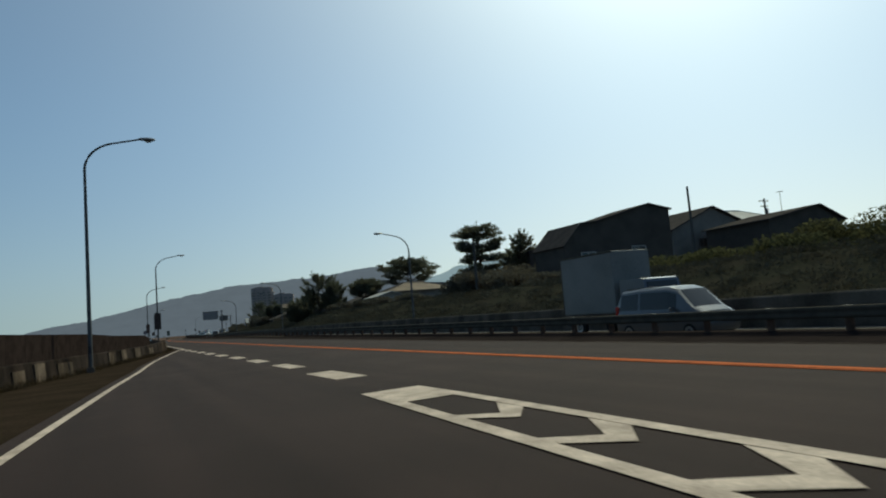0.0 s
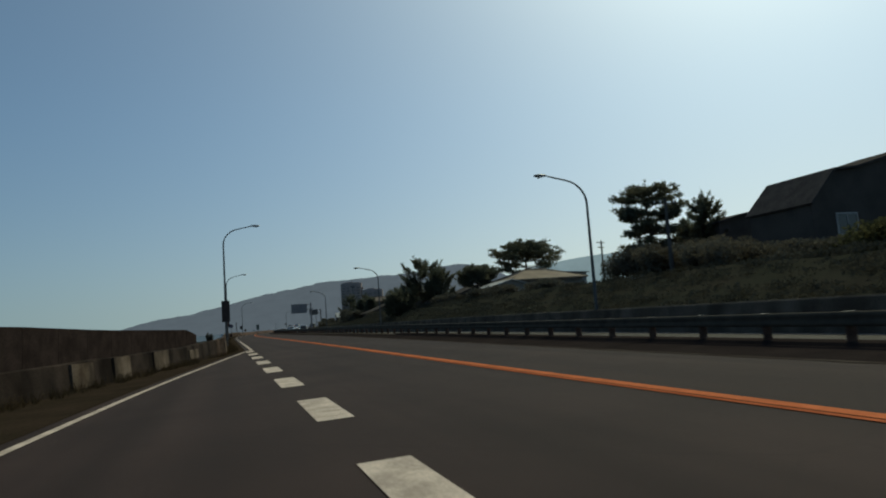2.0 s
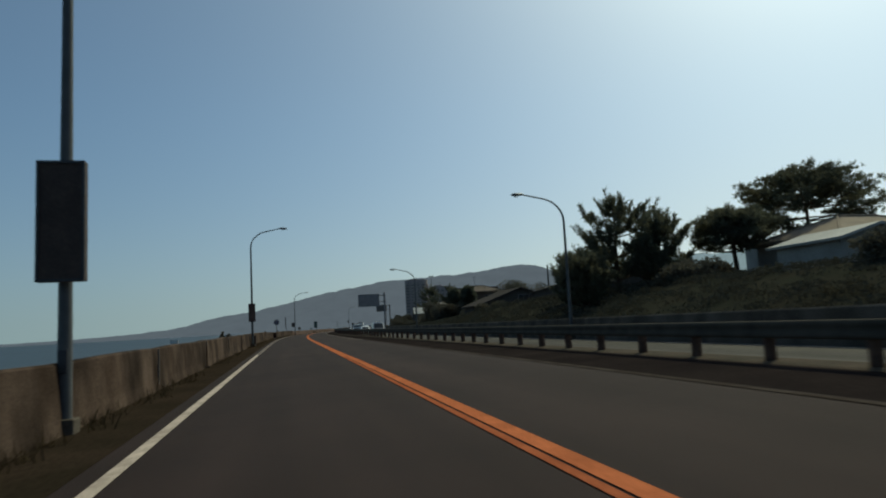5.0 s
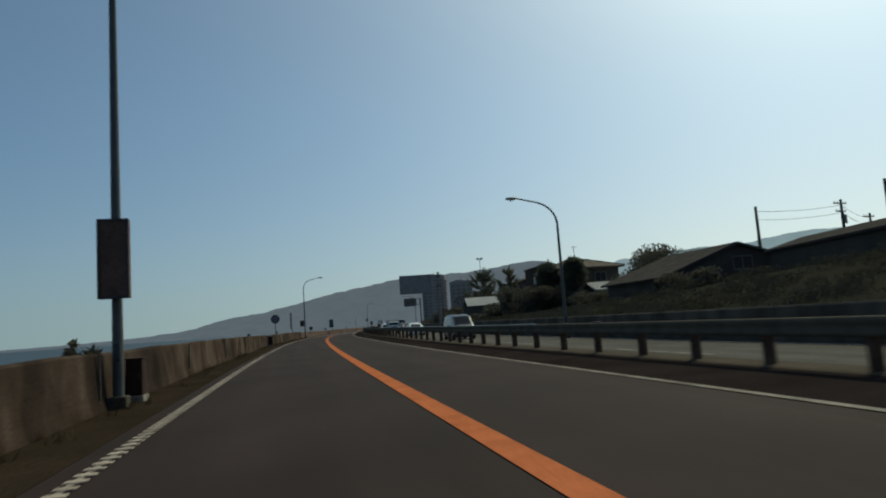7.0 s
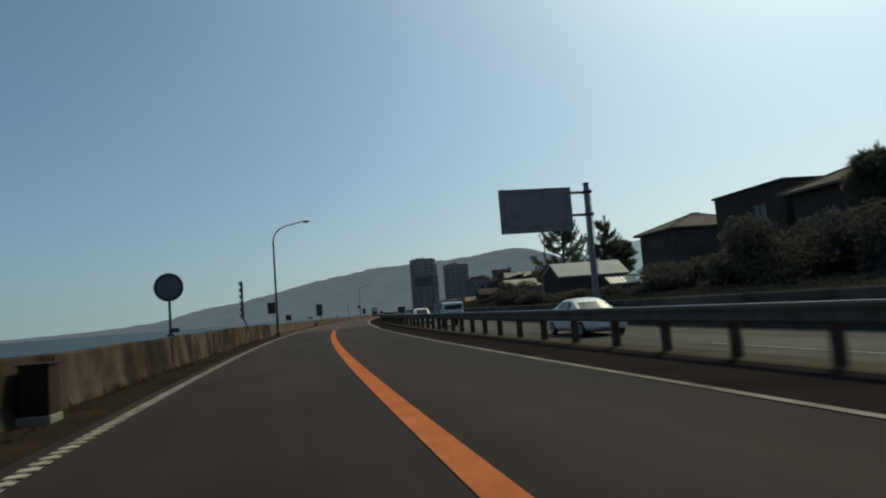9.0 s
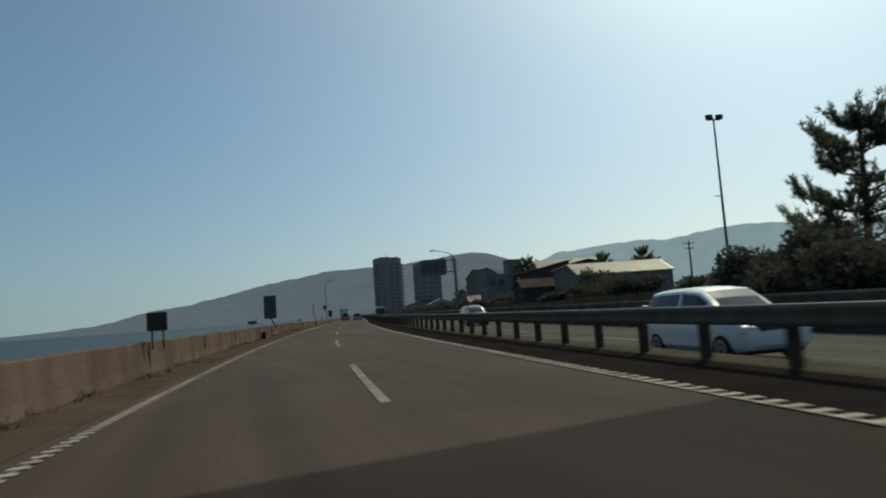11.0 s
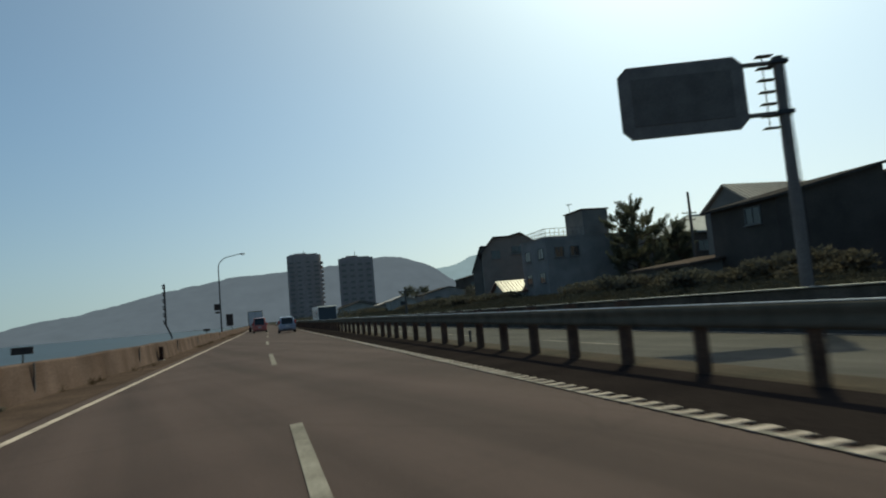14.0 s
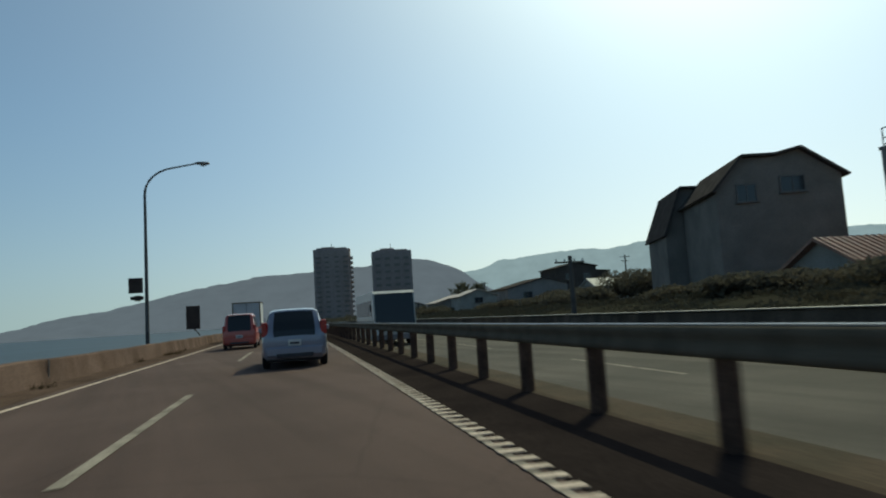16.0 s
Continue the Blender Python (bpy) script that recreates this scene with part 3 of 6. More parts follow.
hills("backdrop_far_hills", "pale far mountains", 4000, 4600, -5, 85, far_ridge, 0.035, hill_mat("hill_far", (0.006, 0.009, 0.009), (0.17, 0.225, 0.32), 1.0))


# ---- median guard rail ----
def rail_low(y):
    """Height of the beam's lower edge."""
    return float(np.interp(y, [40, 98, 147, 190, 285, 308, 320, 335], [0.33, 0.36, 0.46, 0.50, 0.49, 0.60, 0.65, 0.68]))


def rail_d(y):
    """The line of the posts, right of the lane divider."""
    return float(np.interp(y, [85, 150, 200, 260, 300, 345], [4.55, 4.52, 4.45, 4.38, 4.32, 4.30]))


RAIL_BAYS = [(43.44, 1.77), (87.36, 1.75), (98.9, 1.76), (110.26, 1.75), (121.46, 1.72), (134.2, 1.74), (146.9, 1.775), (159.32, 1.77), (171.73, 1.72), (184.33, 1.70), (197.23, 1.70),
             (258.49, 1.64), (271.79, 1.64), (283.46, 1.63), (307.53, 1.85), (317.83, 1.97), (329.97, 2.05), (341.71, 2.10), (380.0, 2.10)]


def post_rows(y0, y1):
    """Where the posts stand: bays of nearly even spacing, wider at the far end."""
    y = RAIL_BAYS[0][0] - 1.77 * int((RAIL_BAYS[0][0] - y0) / 1.77)
    while y < RAIL_BAYS[0][0] - 0.5:
        yield y
        y += 1.77
    for (a, p), (b, _) in zip(RAIL_BAYS, RAIL_BAYS[1:]):
        for k in range(3):
            yield a + k * p
        c = a + 3 * p
        n = max(1, round((b - c) / p))
        for k in range(n):
            yield c + (b - c) * k / n
    y = RAIL_BAYS[-1][0]
    while y < y1:
        yield y
        y += 2.1


def guard_rail(y0, y1):
    rail = thing("guard_rail", rd_pose(y0, rail_d(y0) - 0.15, 0), "grey steel guard rail on dark round posts along the median", "guard rail")
    mi = rail.matrix_world.inverted()
    half = [(0.0, 0.0), (-0.04, 0.012), (-0.062, 0.035), (-0.062, 0.065), (-0.03, 0.095), (-0.022, 0.12), (-0.03, 0.145), (-0.062, 0.175), (-0.062, 0.205), (-0.04, 0.228), (0.0, 0.24)]
    half = [(a * 0.55, b) for a, b in half]
    prof = half + [(a + 0.014, b) for a, b in reversed(half)]
    y = y0
    while y < y1:       # one beam length after another, lapped at the joint
        rows = []
        for k in range(7):
            yy = y + 12.10 * k / 6
            lap = 0.008 if k == 6 else 0.0
            rows.append([mi @ rd(yy, rail_d(yy) - 0.11 + a - lap, rail_low(yy) + b) for a, b in prof])
        # from y 110 on, glare is put into the beam's paler colour
        bm_ = smooth(part("beam", add_loft(bmesh.new(), rows), M_GALVD if y < 110 else M_GALV, rail), 40)
        # added pale tube: the sun's glint along the beam's rounded top
        if y > 130:
            part("lip", tube([mi @ rd(y + 12.0 * k / 6, rail_d(y + 12.0 * k / 6) - 0.105, rail_low(y + 12.0 * k / 6) + 0.243) for k in range(7)], 0.012, 6), M_LIP, bm_, "added bright edge for the sun's glint on the beam")
        y += 12.0
    post = mesh_of("post", *cyl_data(0.082, -0.25, 0.66, 12), M_RUST)
    low = mesh_of("post", *cyl_data(0.082, -0.25, 0.55, 12), M_RUST)
    tall = mesh_of("post", *cyl_data(0.092, -0.25, 0.88, 12), M_RUST)
    cap = mesh_of("post_cap", *cyl_data(0.094, 0.0, 0.02, 12), M_DARKM)
    block = mesh_of("spacer", *box_data((0.07, 0.12, 0.20)), M_DARKM)
    for yy in post_rows(y0, y1):
        lo = rail_low(yy)
        for nm, me, dd, hh in (("post", tall if lo > 0.55 else low if lo < 0.42 else post, rail_d(yy), 0.0), ("post_cap", cap, rail_d(yy), 0.88 if lo > 0.55 else 0.55 if lo < 0.42 else 0.66), ("spacer", block, rail_d(yy) - 0.08, lo + 0.12)):
            if nm != "post" and not 0 < yy < 420:
                continue
            o = new(nm, me)
            o.parent = rail
            o.matrix_basis = mi @ rd_pose(yy, dd, hh)
    return rail


def cyl_data(r, z0, z1, n):
    v = [(r * math.cos(k * math.tau / n), r * math.sin(k * math.tau / n), z) for z in (z0, z1) for k in range(n)]
    f = [(k, (k + 1) % n, n + (k + 1) % n, n + k) for k in range(n)] + [tuple(range(n - 1, -1, -1)), tuple(range(n, 2 * n))]
    return v, f


def box_data(s):
    a, b, c = s[0] / 2, s[1] / 2, s[2] / 2
    v = [(x, y, z) for z in (-c, c) for x, y in ((-a, -b), (a, -b), (a, b), (-a, b))]
    return v, [(3, 2, 1, 0), (4, 5, 6, 7), (0, 1, 5, 4), (1, 2, 6, 5), (2, 3, 7, 6), (3, 0, 4, 7)]


guard_rail(-60, 540)


# ---- street lamps ----
def street_lamp(y, d, height, reach, side, label):
    """A tapered pole that bends over into an arm; side +1 reaches to the right."""
    h0 = land(d, y) if d > 5 else 0.0
    e = thing("street_lamp", rd_pose(y, d, h0), label, "street lamp", "street lamps along the road")
    H = height - h0
    part("base", box((0, 0, 0.12), (0.34, 0.34, 0.3), 0.02), M_CONC2, e)
    r = 1.4
    pts = [(0, 0, 0), (0, 0, H * 0.45), (0, 0, H - r - 0.15)]
    rad = [0.105, 0.085, 0.065]
    for k in range(1, 9):
        a = k / 8 * math.radians(78)
        pts.append((side * r * (1 - math.cos(a)) * 1.1, 0, H - r - 0.15 + r * math.sin(a) * 0.98))
        rad.append(0.062 - 0.002 * k)
    pts.append((side * (reach - 0.25), 0, H + 0.05)); rad.append(0.04)
    smooth(part("pole", tube(pts, rad, 10), M_POLE, e), 50)
    bm = bmesh.new()
    rings = []
    for t, w, top, bot in ((-0.35, 0.05, 0.05, -0.02), (-0.2, 0.13, 0.09, -0.06), (0.05, 0.17, 0.10, -0.09), (0.3, 0.15, 0.08, -0.08), (0.42, 0.06, 0.03, -0.04)):
        rings.append([(side * (reach + t), w * math.cos(k * math.tau / 12), H + 0.05 + (top if math.sin(k * math.tau / 12) > 0 else -bot) * math.sin(k * math.tau / 12)) for k in range(12)])
    head = smooth(part("lamp_head", add_loft(bm, rings), M_LAMPG, e, "grey oval lamp head"), 50)
    bm = bmesh.new()
    rings = [[(side * (reach + 0.08 + u), 0.12 * q * math.cos(k * math.tau / 12), H - 0.035 - 0.05 * q) for k in range(12)] for u, q in ((-0.14, 0.5), (0.0, 1.0), (0.16, 0.6))]
    part("lens", add_loft(bm, rings), M_LENS, head, "glass lens")
    part("door_plate", box((side * 0.0, -0.10, 1.1), (0.12, 0.03, 0.35), 0.01), M_DARKM, e)
    return e


LL = "tall grey street lamp by the sea wall"
RL = "tall grey street lamp bending over the far carriageway"
street_lamp(35.1, -9.75, 11.2, 2.75, 1, LL)
street_lamp(81.4, -5.3, 10.5, 2.7, 1, LL + ", carrying a sign box")
street_lamp(129.1, -5.1, 9.99, 2.68, 1, LL + ", carrying a sign box")
street_lamp(222.6, -4.75, 9.36, 2.7, 1, LL + ", with a small board")
street_lamp(374.9, -5.9, 9.83, 2.8, 1, LL + ", with small boards")
for yy, dd, hh, rr in ((53.5, 14.35, 8.18, 2.72), (106.4, 13.86, 7.93, 2.75), (151.0, 13.05, 7.59, 2.6), (294.8, 14.22, 8.21, 2.73)):
    street_lamp(yy, dd, hh, rr, -1, RL)


def sign_box(y, d, z0, z1, w, label, mt, thick=0.16):
    """A closed sign box clamped to a pole."""
    e = thing("sign_box", rd_pose(y, d, 0), label, "road sign")
    part("box", box((0, -0.17, (z0 + z1) / 2), (w, thick, z1 - z0), 0.02), mt, e)
    part("face_frame", add_frame(bmesh.new(), w, z1 - z0, (0, -0.17 - thick / 2 - 0.012, (z0 + z1) / 2), 0.04, 0.022), M_DARKM, e)
    for z in (z0 + 0.2, z1 - 0.2):
        part("clamp", box((0, -0.01, z), (0.26, 0.24, 0.05), 0.01), M_GALV, e)
    return e


def add_frame(bm, w, h, c, t, th):
    for sx in (-1, 1):
        add_box(bm, (c[0] + sx * (w / 2 - t / 2), c[1], c[2]), (t, th, h))
        add_box(bm, (c[0], c[1], c[2] + sx * (h / 2 - t / 2)), (w - 2 * t, th, t))
    return bm


M_SIGNR = mat("sign_red_brown", (0.15, 0.085, 0.068), 0.7, 0.3, 3, 30, 0.05, 0.0, 0.1)
M_SIGND = mat("sign_dark_brown", (0.075, 0.05, 0.042), 0.7, 0.3, 3, 30, 0.05, 0.1)
sign_box(81.4, -5.3, 2.27, 4.08, 0.66, "tall dark sign box clamped to a lamp post", M_SIGND)
sign_box(129.1, -5.1, 2.12, 3.65, 0.56, "tall reddish brown sign box clamped to a lamp post", M_SIGNR)
sign_box(222.6, -5.15, 1.9, 2.82, 0.62, "small dark board clamped to a lamp post", M_SIGND, 0.06)
sign_box(374.4, -6.25, 3.2, 3.95, 0.66, "small dark board clamped to a lamp post", M_SIGND, 0.06)
sign_box(374.4, -6.2, 2.86, 3.04, 0.60, "narrow plate clamped to a lamp post", M_SIGND, 0.05)


def round_sign(y, d, zc, r):
    e = thing("round_sign", rd_pose(y, d, 0.9), "round traffic sign in shade on a steel post behind the wall", "road sign")
    z = zc - 0.9
    part("post", tube([(0, 0, -0.9), (0, 0, z - r * 0.9)], 0.04, 10), M_GALV, e)
    bm = bmesh.new()
    add_tube(bm, [(0, -0.05, z), (0, -0.03, z)], r, 28)
    part("rim", bm, M_DARKM, e, "dark rim of the disc")
    bm = bmesh.new()
    add_tube(bm, [(0, -0.062, z), (0, -0.05, z)], r * 0.80, 28)
    part("disc", bm, M_DISC, e, "grey violet disc")
    part("camera_box", box((0.12, 0, 0.35), (0.3, 0.22, 0.14), 0.02), M_DARKM, e)
    part("clamp", box((0, 0, 0.12), (0.2, 0.2, 0.22), 0.02), M_GALV, e)
    return e


M_DISC = mat("sign_disc", (0.17, 0.145, 0.18), 0.6, 0.15, 5, 30, 0.02, 0.1)
round_sign(189.4, -5.5, 2.68, 0.47)


def chevron_board(y, d, label, k_=1.0):
    """A tall thin board with six lamps on a bent leg that leans over the wall."""
    e = thing("lamp_board", rd_pose(y, d, 0.9), label, "road sign")
    part("leg", tube([(0.28, 0, -0.05), (0.24, 0, 0.12), (0.0, 0, 0.72), (0.0, 0, 2.85)], 0.045, 8), M_DARKM, e)
    part("back_board", box((0.0, 0.03, 1.72), (0.16 * k_, 0.04, 2.2), 0.01), M_DARKM, e)
    for k in range(6):
        z = 0.78 + 0.37 * k
        part("arm", box((-0.10 * k_, -0.02, z + 0.14), (0.24 * k_, 0.06, 0.05)), M_DARKM, e)
        l = part("lamp", tube([(-0.10 * k_, -0.06, z), (-0.10 * k_, 0.03, z)], 0.085 * k_, 12), M_SIGND, e)
        part("visor", box((-0.10 * k_, -0.09, z + 0.085), (0.18 * k_, 0.09, 0.015)), M_DARKM, l)
    return e


chevron_board(206.3, -5.15, "tall dark board of lamps on a bent leg behind the wall", 0.8)
chevron_board(328.6, -5.6, "tall narrow dark board on a bent leg behind the wall", 0.55)


def panel_sign(y, d, zb, w, h, label, mt, leg=True, turn=0.0):
    e = thing("panel_sign", rd_pose(y, d, 0.9, turn), label, "road sign")
    z = zb - 0.9
    part("panel", box((0, 0, z + h / 2), (w, 0.05, h), 0.008), mt, e)
    for k in (0.22, 0.78):
        part("rib", box((0, 0.045, z + h * k), (w * 0.96, 0.04, 0.06)), M_GALV, e)
    if leg:
        part("leg", tube([(0.42, 0.1, -0.1), (0.02, 0.07, z + 0.05), (0.02, 0.07, z + h * 0.85)], 0.05, 8), M_DARKM, e)
    return e


panel_sign(271.2, -5.21, 1.55, 0.95, 1.82, "tall green sign panel on a leaning leg behind the wall", M_GREENS)
panel_sign(388.5, -5.6, 1.25, 0.93, 1.64, "dark sign panel standing behind the sea wall", M_SIGND)


def plate_on_leg(y, d, zc, w, h, label, mt, foot=-0.3):
    """A small plate on a slim leg behind the wall."""
    e = thing("notice_plate", rd_pose(y, d, foot), label, "road sign")
    z = zc - foot
    part("plate", box((0, 0, z), (w, 0.03, h), 0.006), mt, e)
    part("leg", tube([(0, 0.03, 0), (0, 0.03, z + h * 0.3)], 0.022, 8), M_GALV, e)
    part("clip", box((0, 0.03, z), (0.09, 0.05, 0.04), 0.005), M_DARKM, e)
    return e


plate_on_leg(353.0, -5.75, 1.04, 0.55, 0.20, "small flat dark plate on a slim leg behind the sea wall", M_SIGND)
plate_on_leg(310.5, -6.35, 1.16, 0.50, 0.18, "small flat dark plate on a slim leg behind the sea wall", M_SIGND)
plate_on_leg(274.2, -7.0, 1.41, 0.72, 0.26, "small green notice plate on the sea side of the wall", M_GREENS)
plate_on_leg(165.9, -5.75, 1.17, 0.20, 0.24, "little dark box on a short post behind the wall", M_DARKM)
plate_on_leg(93.9, -5.75, 1.12, 0.24, 0.26, "little pale marker plate at the top of the wall", M_PLATE)
delin = thing("delineator_post", rd_pose(306.6, 4.8, 0.03), "slim dark delineator post with a wider head on the median soil", "delineator")
part("post", tube([(0, 0, 0), (0, 0, 0.14), (0, 0, 0.30)], [0.035, 0.03, 0.022], 8), M_DARKM, delin)
part("head", box((0, 0, 0.25), (0.075, 0.04, 0.13), 0.012), M_DARKM, delin)
board = thing("notice_board", rd_pose(238.5, -5.45, 0.85), "small dark notice board on two short legs behind the wall", "road sign")
part("panel", box((0, 0, 0.72), (0.58, 0.05, 0.56), 0.01), M_SIGND, board)
for s in (-1, 1):
    part("leg", tube([(s * 0.16, 0.05, -0.1), (s * 0.16, 0.05, 0.9)], 0.03, 8), M_GALV, board)
for yy, w in ((277.0, 0.22), (98.0, 0.10), (117.7, 0.10), (154.0, 0.12), (196.5, 0.12), (294.3, 0.12), (306.5, 0.3)):
    e = thing("wall_panel", rd_pose(yy, wall_line(yy) + 0.09, 0.06, 90), "brown plate fixed to the face of the parapet", "panel", "plates on the parapet")
    part("plate", box((0, 0, 0.44), (w, 0.05, 0.80), 0.01), M_BROWNB, e)
    part("foot", box((0, -0.04, 0.03), (w * 0.8, 0.14, 0.06), 0.01), M_CONC2, e)


def cabinet(y, w, depth, h, foot):
    """A brown steel box on a pale plinth against the parapet."""
    e = thing("roadside_cabinet", rd_pose(y, wall_line(y) + 0.07 + w / 2, 0.03), "dark brown steel cabinet on a pale plinth against the sea wall", "cabinet", "cabinets by the parapet")
    part("plinth", box((0, 0, foot / 2), (w + 0.05, depth + 0.06, foot), 0.01), M_PLINTH, e, "pale concrete plinth")
    b = part("body", box((0, 0, foot + h / 2), (w, depth, h), 0.012), M_CABINET, e)
    part("lid", box((0, 0, foot + h + 0.015), (w + 0.04, depth + 0.04, 0.03), 0.008), M_CABINET, e)
    part("door", box((0, -depth / 2 - 0.006, foot + h * 0.5), (w * 0.86, 0.012, h * 0.88), 0.004), M_CABINET, b)
    part("handle", box((w * 0.30, -depth / 2 - 0.02, foot + h * 0.55), (0.02, 0.02, 0.1), 0.004), M_DARKM, b)
    return e


M_CABINET = mat("cabinet_brown", (0.048, 0.026, 0.022), 0.75, 0.3, 3, 30, 0.05, 0.0, 0.1)
M_PLINTH = mat("plinth_concrete", (0.30, 0.27, 0.24), 0.95, 0.3, 4, 30, 0.2, spec=0.0)
cabinet(130.4, 0.32, 0.45, 0.74, 0.14)
cabinet(177.1, 0.42, 0.45, 0.74, 0.13)
cabinet(270.9, 0.30, 0.35, 0.46, 0.05)
cabinet(322.3, 0.16, 0.28, 0.52, 0.05)


def gantry_sign(y, d_post, d0, z0, d1, z1, top, label, mt, cut=0.0, turn=0.0):
    """A big sign seen from behind, on two arms from a round column beside the far road."""
    base = land(d_post, y)
    e = thing("overhead_sign", rd_pose(y, d_post, base, turn), label, "road sign", "overhead signs")
    H = top - base
    part("column", tube([(0, 0, 0), (0, 0, H * 0.6), (0, 0, H)], [0.19, 0.17, 0.15], 14), mt, e)
    part("footing", box((0, 0, 0.2), (0.8, 0.8, 0.5), 0.04), M_CONC2, e)
    part("cap", tube([(0, 0, H - 0.01), (0, 0, H + 0.06)], 0.17, 14), M_DARKM, e)
    a, b = d0 - d_post, d1 - d_post
    lo, hi = z0 - base, z1 - base
    w, c = b - a, (a + b) / 2
    if cut:           # one flat sheet with clipped corners
        oct_ = [(a + cut, lo), (b - cut, lo), (b, lo + cut), (b, hi - cut), (b - cut, hi), (a + cut, hi), (a, hi - cut), (a, lo + cut)]
        pan = part("panel", add_loft(bmesh.new(), [[(x, v, z) for x, z in oct_] for v in (-0.17, -0.07)]), mt, e, "dark back of the sign panel")
        part("inner_sheet", box((c, -0.175, (lo + hi) / 2), (w * 0.8, 0.03, (hi - lo) * 0.66), 0.01), M_SIGNI, pan)
    else:
        pan = part("panel", box((c, -0.12, (lo + hi) / 2), (w, 0.10, hi - lo), 0.05), mt, e, "grey back of the sign panel")
    if not cut:       # a thin folded edge and a faint seam inside it
        part("edge_frame", add_frame(bmesh.new(), w, hi - lo, (c, -0.18, (lo + hi) / 2), 0.07, 0.05), M_SIGND2, pan)
        part("seam", add_frame(bmesh.new(), w * 0.86, (hi - lo) * 0.78, (c, -0.172, (lo + hi) / 2), 0.03, 0.02), M_SIGND2, pan)
    for z in (lo + (hi - lo) * (0.18 if cut else 0.36), hi - (hi - lo) * 0.12):
        part("arm", tube([(0, 0, z), (a + 0.3, -0.02, z)], 0.075, 10), mt, e)
        part("clamp", box((0.0, 0, z), (0.5, 0.42, 0.14), 0.02), M_DARKM, e)
    if cut:
        g = part("ladder_cage", tube([(-0.35, 0.3, lo), (-0.35, 0.3, hi)], 0.02, 6), M_DARKM, e)
        for k in range(7):
            part("rung", box((-0.35, 0.15, lo + (hi - lo) * k / 6), (0.5, 0.3, 0.02)), M_DARKM, g)
    part("cable", tube([(0.24, 0.1, H - 0.2), (0.30, 0.1, H * 0.5), (0.26, 0.1, 0.3)], 0.02, 6), M_WIRE, e)
    return e


M_RUSTS = mat("sign_back_dark", (0.20, 0.172, 0.16), 0.7, 0.25, 1.5, 20, 0.05, 0.1, 0.1)
M_SIGNI = mat("sign_inner_sheet", (0.15, 0.13, 0.12), 0.7, 0.25, 1.5, 20, 0.05, 0.1, 0.1)
M_SIGND2 = mat("sign_edge_grey", (0.18, 0.185, 0.19), 0.6, 0.2, 2, 20, 0.02, 0.3)
gantry_sign(198.7, 14.12, 9.08, 4.57, 13.12, 6.95, 7.12, "large sign on a cantilever post, seen from its grey back", M_SIGNB)
gantry_sign(304.2, 15.55, 10.54, 5.70, 14.42, 8.02, 7.85, "large dark sign with clipped corners on a cantilever post", M_RUSTS, 0.28, -19)


def light_mast(y, d, top):
    b = land(d, y)
    e = thing("light_mast", rd_pose(y, d, b), "tall slim mast with two floodlights", "light mast")
    H = top - b
    part("mast", tube([(0, 0, 0), (0, 0, H)], [0.12, 0.06], 10), M_POLE, e)
    part("crossbar", box((0, 0, H - 0.1), (1.1, 0.08, 0.08)), M_POLE, e)
    for s in (-1, 1):
        part("floodlight", box((s * 0.42, -0.1, H + 0.08), (0.5, 0.3, 0.36), 0.04), M_DARKM, e)
    part("bracket", box((-0.25, 0, H * 0.55), (0.6, 0.06, 0.06)), M_DARKM, e)
    return e


light_mast(257.2, 29.28, 13.95)


def utility_pole(y, d, top, label="concrete utility pole with cross-arms above the houses", arms=2, turn=0.0, box_on=False):
    b = land(d, y) - 0.2
    e = thing("utility_pole", rd_pose(y, d, b, turn), label, "utility pole", "utility poles")
    H = top - b
    part("pole", tube([(0, 0, 0), (0, 0, H)], [0.17, 0.11], 10), M_WOODP, e)
    for k in range(arms):
        z = H - 0.35 - 0.75 * k
        a = part("cross_arm", box((0, 0.1, z), (1.8 - 0.4 * k, 0.09, 0.09)), M_GALV, e)
        for x in (-0.8, -0.3, 0.3, 0.8):
            part("insulator", tube([(x * (1 - 0.2 * k), 0.1, z + 0.04), (x * (1 - 0.2 * k), 0.1, z + 0.2)], 0.045, 8), M_PLATE, a)
    if box_on:
        part("transformer", tube([(0.35, 0.1, H - 2.2), (0.35, 0.1, H - 1.4)], 0.24, 12), M_SIGNB, e)
    return e


utility_pole(50.6, 45.7, 12.1, arms=0, label="bare leaning pole behind a large dark house")
utility_pole(62, 72, 13.0, arms=2, box_on=True)
utility_pole(59.4, 24.1, 7.96, arms=1, label="utility pole with one cross-arm in front of a pine")
utility_pole(110, 50.2, 10.9, arms=2, turn=20)
utility_pole(162.3, 35.1, 8.5, arms=0, label="bare concrete pole behind the roofs")
utility_pole(166, 47, 9.5, arms=2, turn=15, box_on=True)
utility_pole(172, 56, 9.0, arms=2, turn=15)
utility_pole(334.1, 36.7, 9.5, arms=0, label="bare dark pole beside a house")
utility_pole(345, 46, 9.6, arms=2)
utility_pole(369.5, 16.7, 3.9, arms=1, label="short pole with one cross-arm at the road")
utility_pole(430, 58, 9.2, arms=2)
utility_pole(470, 44, 7.5, arms=2)
utility_pole(300, 52, 8.6, arms=2)


def wire(a, b, sag, r=0.018):
    pts = []
    for k in range(13):
        f = k / 12
        p = Vector(a).lerp(Vector(b), f)
        p.z -= sag * 4 * f * (1 - f)
        pts.append(p)
    o = part("overhead_wire", tube(pts, r, 5), M_WIRE)
    return tagged(o, "thin black wire slung between poles", "wire", "overhead wires")


